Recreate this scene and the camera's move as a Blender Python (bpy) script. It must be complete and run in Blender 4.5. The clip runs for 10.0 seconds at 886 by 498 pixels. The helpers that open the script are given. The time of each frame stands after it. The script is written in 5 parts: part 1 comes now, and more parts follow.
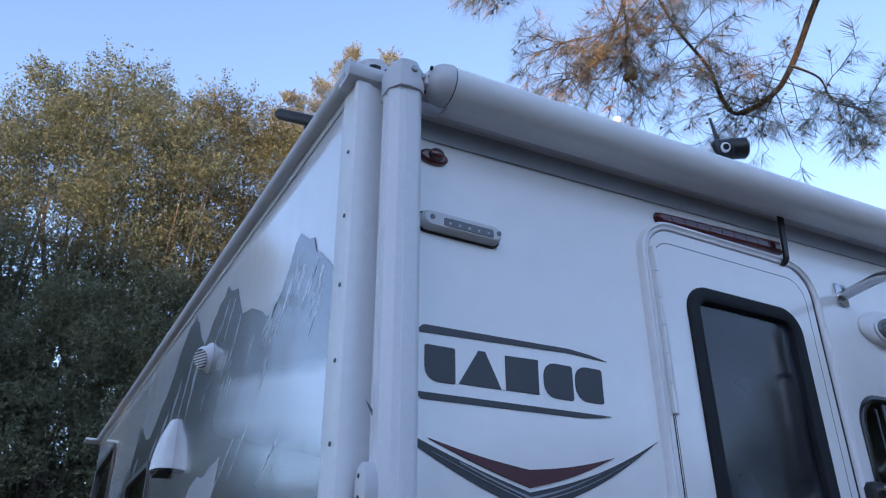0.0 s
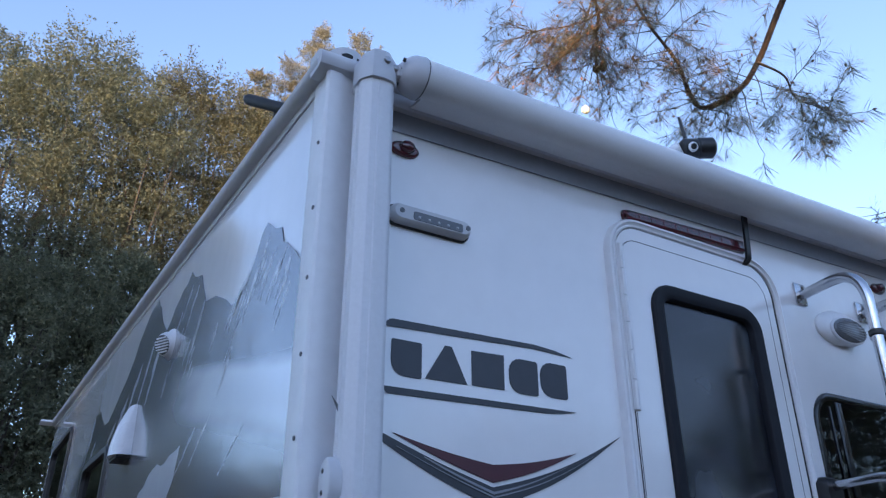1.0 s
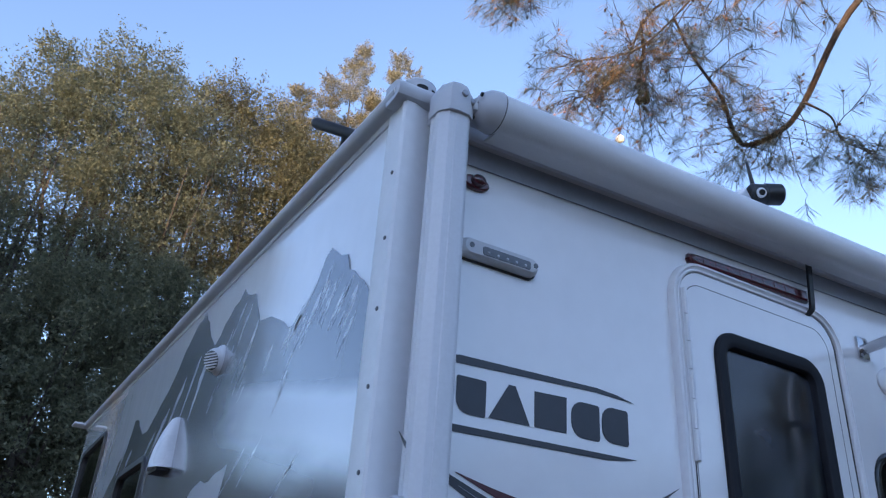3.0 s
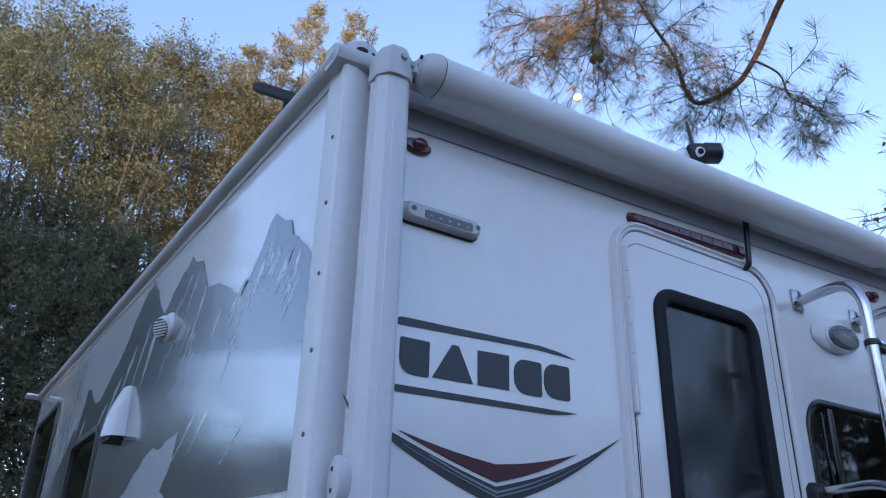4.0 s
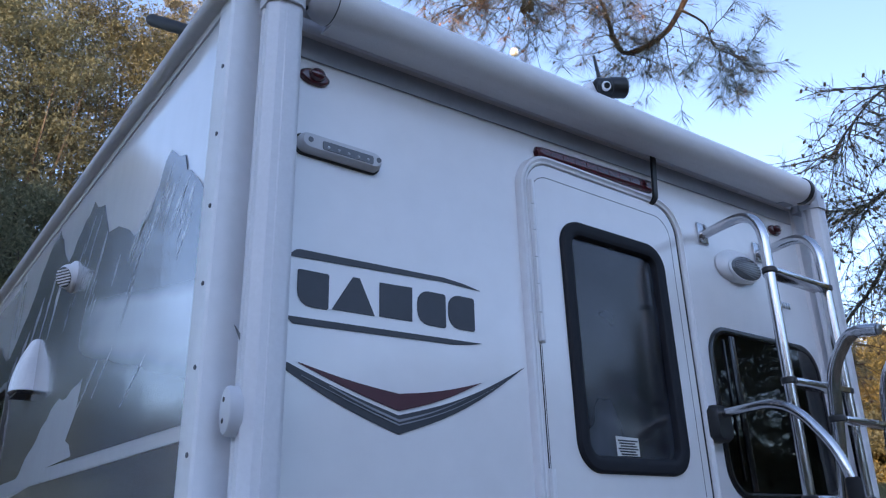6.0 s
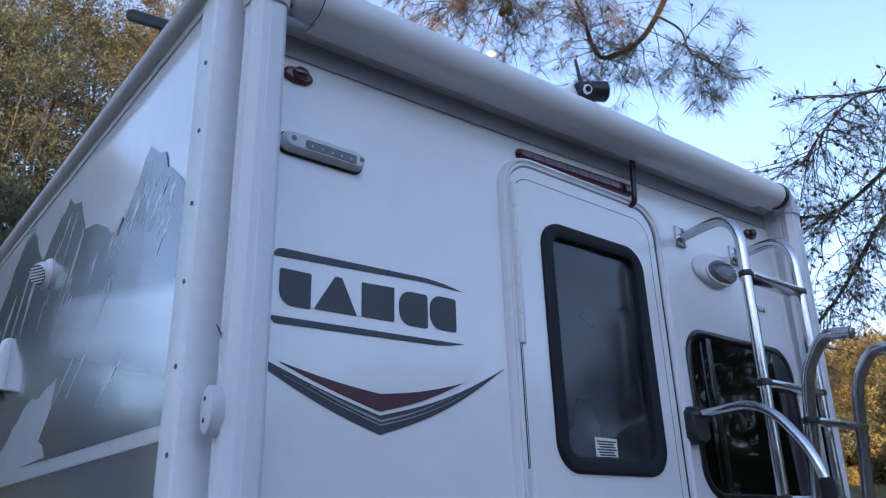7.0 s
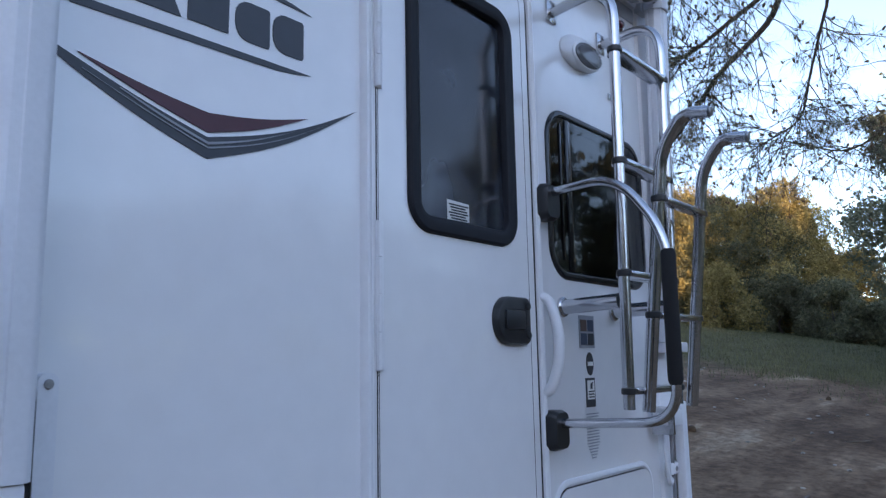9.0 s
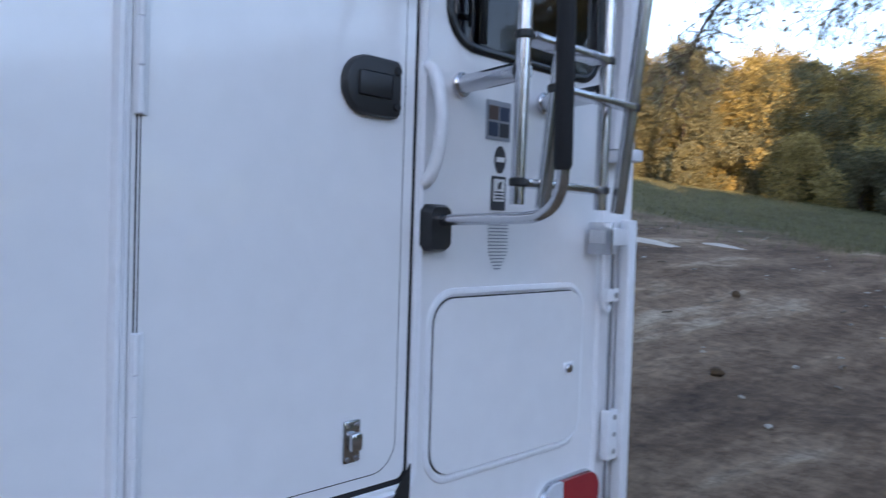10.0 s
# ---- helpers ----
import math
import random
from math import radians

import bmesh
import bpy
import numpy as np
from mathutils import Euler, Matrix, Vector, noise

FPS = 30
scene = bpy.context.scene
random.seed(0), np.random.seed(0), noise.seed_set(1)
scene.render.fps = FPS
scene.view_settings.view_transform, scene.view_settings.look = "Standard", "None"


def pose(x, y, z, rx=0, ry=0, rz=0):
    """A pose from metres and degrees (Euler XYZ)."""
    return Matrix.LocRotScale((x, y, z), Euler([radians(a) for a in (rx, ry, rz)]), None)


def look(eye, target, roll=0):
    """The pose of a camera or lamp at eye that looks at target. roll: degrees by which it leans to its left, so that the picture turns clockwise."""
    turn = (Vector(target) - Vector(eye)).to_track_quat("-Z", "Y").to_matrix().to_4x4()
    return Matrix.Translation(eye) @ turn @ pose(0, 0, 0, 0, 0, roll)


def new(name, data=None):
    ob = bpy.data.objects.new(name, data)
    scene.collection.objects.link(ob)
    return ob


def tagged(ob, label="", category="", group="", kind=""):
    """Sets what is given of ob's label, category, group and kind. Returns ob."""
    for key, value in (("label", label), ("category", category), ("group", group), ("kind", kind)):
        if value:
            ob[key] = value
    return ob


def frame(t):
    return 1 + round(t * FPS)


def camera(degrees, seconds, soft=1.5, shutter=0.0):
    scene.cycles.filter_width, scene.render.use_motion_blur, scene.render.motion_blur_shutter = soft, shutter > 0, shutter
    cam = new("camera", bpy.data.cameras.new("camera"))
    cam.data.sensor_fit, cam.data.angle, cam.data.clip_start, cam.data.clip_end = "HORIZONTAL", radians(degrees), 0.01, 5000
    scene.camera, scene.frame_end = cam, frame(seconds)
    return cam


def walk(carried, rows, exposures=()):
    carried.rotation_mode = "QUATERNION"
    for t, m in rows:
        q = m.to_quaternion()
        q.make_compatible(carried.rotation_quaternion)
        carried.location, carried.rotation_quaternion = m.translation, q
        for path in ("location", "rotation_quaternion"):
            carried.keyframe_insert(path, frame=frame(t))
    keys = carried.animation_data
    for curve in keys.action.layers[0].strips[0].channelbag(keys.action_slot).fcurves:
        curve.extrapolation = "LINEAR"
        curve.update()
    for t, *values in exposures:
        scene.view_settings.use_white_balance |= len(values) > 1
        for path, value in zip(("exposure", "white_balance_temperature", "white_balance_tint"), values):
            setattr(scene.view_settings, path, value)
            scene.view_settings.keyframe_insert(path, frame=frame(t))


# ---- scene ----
cam = camera(60.6, 10.0, soft=1.2, shutter=0.14)
PATH = [
    (0, (-0.477, -1.271, 1.789), (0.379, 0.297, 2.689), -0.2),
    (0.2, (-0.463, -1.281, 1.791), (0.397, 0.29, 2.681), -0.5),
    (0.5, (-0.449, -1.286, 1.785), (0.466, 0.268, 2.648), -1.4),
    (0.7, (-0.443, -1.291, 1.792), (0.501, 0.256, 2.638), -1.3),
    (1, (-0.485, -1.272, 1.809), (0.458, 0.267, 2.673), -0.1),
    (1.2, (-0.538, -1.267, 1.833), (0.357, 0.289, 2.715), 1.9),
    (1.5, (-0.607, -1.225, 1.846), (0.214, 0.344, 2.777), 4.7),
    (1.7, (-0.627, -1.219, 1.852), (0.152, 0.366, 2.791), 6.6),
    (2, (-0.636, -1.203, 1.846), (0.12, 0.383, 2.801), 7.5),
    (2.5, (-0.612, -1.209, 1.839), (0.176, 0.369, 2.782), 6.6),
    (3, (-0.561, -1.226, 1.84), (0.307, 0.329, 2.75), 4.1),
    (3.2, (-0.554, -1.241, 1.841), (0.339, 0.314, 2.726), 3.6),
    (4.3, (-0.526, -1.261, 1.831), (0.483, 0.262, 2.645), 0.7),
    (4.5, (-0.513, -1.262, 1.814), (0.51, 0.253, 2.625), 0.2),
    (5, (-0.464, -1.271, 1.779), (0.603, 0.232, 2.555), -0.8),
    (5.5, (-0.457, -1.282, 1.772), (0.649, 0.207, 2.521), -1.6),
    (5.7, (-0.455, -1.285, 1.789), (0.665, 0.206, 2.511), -1.5),
    (6.8, (-0.446, -1.271, 1.795), (0.731, 0.175, 2.519), -1.8),
    (7, (-0.463, -1.273, 1.79), (0.724, 0.166, 2.511), -1.8),
    (7.5, (-0.444, -1.243, 1.78), (0.785, 0.178, 2.465), -1.0),
    (8, (-0.387, -1.217, 1.743), (0.935, 0.158, 2.344), -0.6),
    (8.3, (-0.36, -1.17, 1.68), (1.07, 0.144, 2.159), -0.2),
    (8.5, (-0.358, -1.14, 1.66), (1.123, 0.142, 2.064), 0.2),
    (9, (-0.311, -1.1, 1.637), (1.223, 0.146, 1.94), -1.1),
    (9.2, (-0.233, -1.163, 1.609), (1.334, 0.052, 1.868), -3.6),
    (9.4, (-0.079, -1.246, 1.546), (1.541, -0.086, 1.725), -4.4),
    (9.5, (0.004, -1.278, 1.507), (1.656, -0.159, 1.645), -3.7),
    (9.6, (0.087, -1.319, 1.492), (1.753, -0.218, 1.59), -2.1),
    (9.7, (0.149, -1.319, 1.468), (1.807, -0.203, 1.538), -0.7),
    (9.8, (0.192, -1.298, 1.473), (1.805, -0.118, 1.494), 1.0),
    (9.9, (0.233, -1.252, 1.466), (1.771, 0.027, 1.446), 1.5),
    (10, (0.286, -1.217, 1.464), (1.715, 0.181, 1.405), 1.8),
]
walk(cam, [(t, look(eye, target, roll)) for t, eye, target, roll in PATH], [(0.0, 2.72, 7820, 21), (1.0, 2.69, 7740, 21), (2.2, 2.59, 7560, 20), (4.3, 2.7, 7820, 22), (7.0, 2.75, 8020, 23), (8.2, 2.74, 8260, 22), (8.6, 2.8, 8460, 22), (9.4, 2.96, 8760, 22), (10.0, 3.24, 8900, 22)])

# ---- world, sun ----
SUN_AZ, SUN_EL = radians(222), radians(5.5)
to_sun = Vector((math.cos(SUN_AZ) * math.cos(SUN_EL), math.sin(SUN_AZ) * math.cos(SUN_EL), math.sin(SUN_EL)))
world = bpy.data.worlds.new("evening_sky")
scene.world = world
world.use_nodes = True
wn = world.node_tree
sky = wn.nodes.new("ShaderNodeTexSky")
sky.sky_type = 'NISHITA'
sky.sun_disc = False
sky.sun_elevation = SUN_EL
sky.sun_rotation = math.pi / 2 - SUN_AZ
sky.air_density, sky.dust_density, sky.ozone_density = 0.65, 0.8, 1.8
sky.altitude = 1500
bg = wn.nodes["Background"]
bg.inputs["Strength"].default_value = 0.15
wn.links.new(sky.outputs["Color"], bg.inputs["Color"])
sun = new("sun", bpy.data.lights.new("sun", 'SUN'))
sun.data.energy, sun.data.angle, sun.data.color = 1.3, radians(0.53), (1.0, 0.76, 0.5)
sun.matrix_world = look(to_sun * 50, (0, 0, 0))


# ---- materials ----
def material(name, base, rough=0.5, metal=0.0, vary=0.08, grain=40.0, blotch=2.0, bump=0.0, coat=0.0, island=0.0, each=0.0, rough_vary=0.1, spec=0.5):
    """A procedural surface: base colour, with blotches and grain, and fine relief."""
    m = bpy.data.materials.new(name)
    m.use_nodes = True
    nt = m.node_tree
    b = nt.nodes["Principled BSDF"]
    co = nt.nodes.new("ShaderNodeTexCoord")
    fine = nt.nodes.new("ShaderNodeTexNoise")
    fine.inputs["Scale"].default_value, fine.inputs["Detail"].default_value = grain, 5
    wide = nt.nodes.new("ShaderNodeTexNoise")
    wide.inputs["Scale"].default_value, wide.inputs["Detail"].default_value = blotch, 4
    for n in (fine, wide):
        nt.links.new(co.outputs["Object"], n.inputs["Vector"])
    add = nt.nodes.new("ShaderNodeMath")
    add.operation = 'ADD'
    nt.links.new(fine.outputs["Fac"], add.inputs[0])
    nt.links.new(wide.outputs["Fac"], add.inputs[1])
    last = add.outputs[0]
    ranged = nt.nodes.new("ShaderNodeMapRange")
    ranged.inputs["From Min"].default_value, ranged.inputs["From Max"].default_value = 0.6, 1.4
    ranged.inputs["To Min"].default_value, ranged.inputs["To Max"].default_value = 1 - vary, 1 + vary
    nt.links.new(last, ranged.inputs["Value"])
    value = ranged.outputs[0]
    for amount, kind in ((island, "island"), (each, "each")):
        if amount:
            if kind == "island":
                src = nt.nodes.new("ShaderNodeNewGeometry").outputs["Random Per Island"]
            else:
                src = nt.nodes.new("ShaderNodeObjectInfo").outputs["Random"]
            r2 = nt.nodes.new("ShaderNodeMapRange")
            r2.inputs["To Min"].default_value, r2.inputs["To Max"].default_value = 1 - amount, 1 + amount
            nt.links.new(src, r2.inputs["Value"])
            mul = nt.nodes.new("ShaderNodeMath")
            mul.operation = 'MULTIPLY'
            nt.links.new(value, mul.inputs[0])
            nt.links.new(r2.outputs[0], mul.inputs[1])
            value = mul.outputs[0]
    tint = nt.nodes.new("ShaderNodeVectorMath")
    tint.operation = 'SCALE'
    tint.inputs[0].default_value = base
    nt.links.new(value, tint.inputs["Scale"])
    nt.links.new(tint.outputs[0], b.inputs["Base Color"])
    rr = nt.nodes.new("ShaderNodeMapRange")
    rr.inputs["To Min"].default_value, rr.inputs["To Max"].default_value = max(0.02, rough - rough_vary), min(1, rough + rough_vary)
    nt.links.new(wide.outputs["Fac"], rr.inputs["Value"])
    nt.links.new(rr.outputs[0], b.inputs["Roughness"])
    b.inputs["Metallic"].default_value = metal
    b.inputs["Coat Weight"].default_value = coat
    b.inputs["Coat Roughness"].default_value = 0.06
    b.inputs["Specular IOR Level"].default_value = spec
    if bump:
        bp = nt.nodes.new("ShaderNodeBump")
        bp.inputs["Strength"].default_value, bp.inputs["Distance"].default_value = 1.0, bump
        nt.links.new(fine.outputs["Fac"], bp.inputs["Height"])
        nt.links.new(bp.outputs[0], b.inputs["Normal"])
    return m


def glass_material(name, tint, rough=0.02):
    m = bpy.data.materials.new(name)
    m.use_nodes = True
    nt = m.node_tree
    b = nt.nodes["Principled BSDF"]
    b.inputs["Base Color"].default_value = (*tint, 1)
    b.inputs["Transmission Weight"].default_value = 1.0
    b.inputs["IOR"].default_value = 1.5
    co = nt.nodes.new("ShaderNodeTexCoord")
    n = nt.nodes.new("ShaderNodeTexNoise")
    n.inputs["Scale"].default_value, n.inputs["Detail"].default_value = 7.0, 2
    nt.links.new(co.outputs["Object"], n.inputs["Vector"])
    r = nt.nodes.new("ShaderNodeMapRange")
    r.inputs["To Min"].default_value, r.inputs["To Max"].default_value = rough, rough + 0.03
    nt.links.new(n.outputs["Fac"], r.inputs["Value"])
    nt.links.new(r.outputs[0], b.inputs["Roughness"])
    bp = nt.nodes.new("ShaderNodeBump")
    bp.inputs["Strength"].default_value, bp.inputs["Distance"].default_value = 0.5, 0.002
    nt.links.new(n.outputs["Fac"], bp.inputs["Height"])
    nt.links.new(bp.outputs[0], b.inputs["Normal"])
    return m


def panel_material(name, base, rough=0.22, wave=0.0012, scale=5.0, coat=0.5):
    """Glossy moulded panel that is very slightly wavy."""
    m = material(name, base, rough, vary=0.04, grain=14, blotch=1.2, coat=coat, rough_vary=0.06)
    nt = m.node_tree
    b = nt.nodes["Principled BSDF"]
    co = nt.nodes.new("ShaderNodeTexCoord")
    mp = nt.nodes.new("ShaderNodeMapping")
    mp.inputs["Scale"].default_value = (1, 1, 0.35)
    nt.links.new(co.outputs["Object"], mp.inputs["Vector"])
    n = nt.nodes.new("ShaderNodeTexNoise")
    n.inputs["Scale"].default_value, n.inputs["Detail"].default_value = scale, 2
    nt.links.new(mp.outputs[0], n.inputs["Vector"])
    bp = nt.nodes.new("ShaderNodeBump")
    bp.inputs["Strength"].default_value, bp.inputs["Distance"].default_value = 1.0, wave
    nt.links.new(n.outputs["Fac"], bp.inputs["Height"])
    nt.links.new(bp.outputs[0], b.inputs["Normal"])
    nt.links.new(bp.outputs[0], b.inputs["Coat Normal"])
    return m


M = {}
M["panel"] = panel_material("white_fibreglass", (0.84, 0.84, 0.85), 0.2, 0.0005, 2.4, 1.0)
M["side"] = panel_material("white_side_fibreglass", (0.8, 0.81, 0.83), 0.12, 0.0009, 6.0, 0.8)
M["trim"] = material("white_trim", (0.8, 0.81, 0.83), 0.35, vary=0.05, bump=0.0002)
M["roof"] = material("roof_membrane", (0.6, 0.6, 0.6), 0.7, vary=0.15)
M["alu_white"] = material("white_powder_coated_aluminium", (0.72, 0.73, 0.76), 0.3, vary=0.05, grain=120, bump=0.0001)
M["grey_plastic"] = material("light_grey_plastic", (0.58, 0.59, 0.62), 0.4, vary=0.05)
M["fabric"] = material("grey_awning_vinyl", (0.78, 0.785, 0.8), 0.42, vary=0.05, grain=300, bump=0.0002)
# dark grey for the end bracket, and for shade painted behind the roll
M["under_roll_grey"] = material("dark_under_roll_grey", (0.36, 0.38, 0.42), 0.5, vary=0.08, grain=80, bump=0.0002)
M["black"] = material("black_plastic", (0.018, 0.019, 0.021), 0.38, vary=0.2, bump=0.0002)
M["frame_rubber"] = material("black_window_rubber", (0.014, 0.016, 0.021), 0.62, vary=0.15, spec=0.25)
M["led_grey"] = material("grey_light_housing", (0.56, 0.57, 0.59), 0.35, vary=0.06)
M["rubber"] = material("black_rubber", (0.012, 0.012, 0.013), 0.6, vary=0.2)
M["foam"] = material("black_foam", (0.014, 0.014, 0.015), 0.9, vary=0.2, grain=300, bump=0.0008)
M["seam"] = material("dark_seam", (0.012, 0.012, 0.014), 0.7)
M["chrome"] = material("polished_aluminium", (0.56, 0.57, 0.59), 0.2, metal=1.0, vary=0.05, grain=60, rough_vary=0.06)
M["steel"] = material("screw_steel", (0.4, 0.4, 0.41), 0.35, metal=1.0)
M["screw_dull"] = material("dull_screw", (0.16, 0.165, 0.18), 0.5, metal=0.6, vary=0.2)
M["red"] = material("dark_red_lens", (0.09, 0.012, 0.018), 0.15, vary=0.1, grain=160, bump=0.0006, coat=0.6)
M["tail_red"] = material("red_tail_lens", (0.42, 0.02, 0.03), 0.15, vary=0.12, grain=150, bump=0.0008, coat=0.6)
M["clear"] = material("clear_lens", (0.62, 0.64, 0.68), 0.12, vary=0.1, grain=160, bump=0.0008, coat=0.5)
M["smoke_lens"] = material("smoked_lens", (0.1, 0.105, 0.115), 0.15, vary=0.1, coat=0.6)
M["gloss_black"] = material("gloss_black_border", (0.01, 0.0105, 0.012), 0.12, vary=0.1)
M["lens_grey"] = material("ribbed_grey_lens", (0.2, 0.205, 0.22), 0.15, vary=0.1, coat=0.6)
M["grey_print"] = material("charcoal_vinyl", (0.042, 0.047, 0.058), 0.4, vary=0.12, grain=30)
M["light_print"] = material("silver_grey_vinyl", (0.26, 0.28, 0.31), 0.35, vary=0.15, grain=20)
M["snow_print"] = panel_material("snow_print", (0.66, 0.68, 0.72), 0.2, 0.0009, 6.0, 0.8)
M["maroon_print"] = material("maroon_vinyl", (0.09, 0.018, 0.028), 0.4, vary=0.15, grain=30)
M["paper"] = material("white_label", (0.75, 0.74, 0.72), 0.5, vary=0.04)
M["ink"] = material("label_ink", (0.04, 0.04, 0.045), 0.6)
M["ink_blue"] = material("label_blue", (0.035, 0.05, 0.09), 0.5)
M["ink_brown"] = material("label_brown", (0.1, 0.055, 0.04), 0.5)
M["glass"] = glass_material("tinted_glass", (0.05, 0.055, 0.06))


def sky_blotches(m):
    """Mixes pale blotches into a pane, painting the cloudy sky reflections on it."""
    nt = m.node_tree
    b = nt.nodes["Principled BSDF"]
    out = nt.nodes["Material Output"]
    co = nt.nodes.new("ShaderNodeTexCoord")
    n = nt.nodes.new("ShaderNodeTexNoise")
    n.inputs["Scale"].default_value, n.inputs["Detail"].default_value, n.inputs["Roughness"].default_value = 3.6, 3, 0.5
    nt.links.new(co.outputs["Object"], n.inputs["Vector"])
    r = nt.nodes.new("ShaderNodeMapRange")
    r.inputs["From Min"].default_value, r.inputs["From Max"].default_value = 0.42, 0.72
    r.inputs["To Min"].default_value, r.inputs["To Max"].default_value = 0.04, 0.42
    nt.links.new(n.outputs["Fac"], r.inputs["Value"])
    d = nt.nodes.new("ShaderNodeBsdfDiffuse")
    d.inputs["Color"].default_value = (0.24, 0.28, 0.34, 1)
    mx = nt.nodes.new("ShaderNodeMixShader")
    nt.links.new(r.outputs[0], mx.inputs[0])
    nt.links.new(b.outputs[0], mx.inputs[1])
    nt.links.new(d.outputs[0], mx.inputs[2])
    nt.links.new(mx.outputs[0], out.inputs["Surface"])
    return m


M["glass_blotched"] = sky_blotches(glass_material("sky_blotched_glass", (0.05, 0.055, 0.06), 0.08))
M["inside"] = material("interior_dark_wood", (0.05, 0.04, 0.035), 0.6)


def leafy(m, share):
    """Lets part of the light through thin leaves."""
    nt = m.node_tree
    b, out = nt.nodes["Principled BSDF"], nt.nodes["Material Output"]
    tr = nt.nodes.new("ShaderNodeBsdfTranslucent")
    nt.links.new(b.inputs["Base Color"].links[0].from_socket, tr.inputs["Color"])
    mx = nt.nodes.new("ShaderNodeMixShader")
    mx.inputs[0].default_value = share
    nt.links.new(b.outputs[0], mx.inputs[1])
    nt.links.new(tr.outputs[0], mx.inputs[2])
    nt.links.new(mx.outputs[0], out.inputs["Surface"])
    return m


M["bark"] = material("tree_bark", (0.075, 0.062, 0.052), 0.9, vary=0.35, grain=12, blotch=3, bump=0.02)
M["pine_bark"] = material("pine_bark", (0.085, 0.062, 0.05), 0.9, vary=0.4, grain=18, blotch=4, bump=0.008)
M["leaf_oak"] = leafy(material("oak_leaves", (0.145, 0.16, 0.108), 0.6, vary=0.25, grain=0.7, blotch=0.35, island=0.28, spec=0.2), 0.5)
M["leaf_gold"] = leafy(material("autumn_leaves", (0.27, 0.22, 0.095), 0.8, vary=0.35, grain=0.5, blotch=0.2, island=0.35, spec=0.12), 0.3)
M["leaf_olive"] = leafy(material("olive_leaves", (0.142, 0.142, 0.085), 0.6, vary=0.35, grain=0.5, blotch=0.25, island=0.35, spec=0.3), 0.4)
M["leaf_pale"] = material("pale_pine_foliage", (0.17, 0.155, 0.095), 0.6, vary=0.3, grain=0.6, blotch=0.3, island=0.35)
M["needle"] = leafy(material("pine_needles", (0.2, 0.2, 0.14), 0.7, vary=0.35, grain=1.2, blotch=0.6, island=0.45, spec=0.2), 0.5)
M["needle_dry"] = leafy(material("dry_pine_needles", (0.38, 0.25, 0.13), 0.75, vary=0.3, grain=1.2, island=0.35), 0.4)
M["bud"] = material("pine_buds", (0.34, 0.17, 0.12), 0.8, vary=0.3, island=0.5)
M["cone"] = material("pine_cone", (0.12, 0.075, 0.045), 0.8, vary=0.4, grain=60)
M["green_metal"] = material("green_painted_steel", (0.075, 0.12, 0.098), 0.5, vary=0.25, grain=8, blotch=2, bump=0.002)
M["stone"] = material("pale_stone", (0.3, 0.27, 0.23), 0.85, vary=0.3, grain=30, bump=0.004, each=0.4)
M["sand"] = material("pale_sand", (0.5, 0.44, 0.38), 0.9, vary=0.2, grain=9, blotch=1.5, bump=0.01)
M["twig"] = material("dead_twig", (0.16, 0.12, 0.09), 0.9, vary=0.3, grain=30)
M["grass"] = material("dry_grass", (0.11, 0.108, 0.05), 0.8, vary=0.3, grain=0.6, island=0.4)
M["moon"] = material("moon_rock", (0.75, 0.75, 0.74), 0.95, vary=0.2, grain=0.1, blotch=0.05)


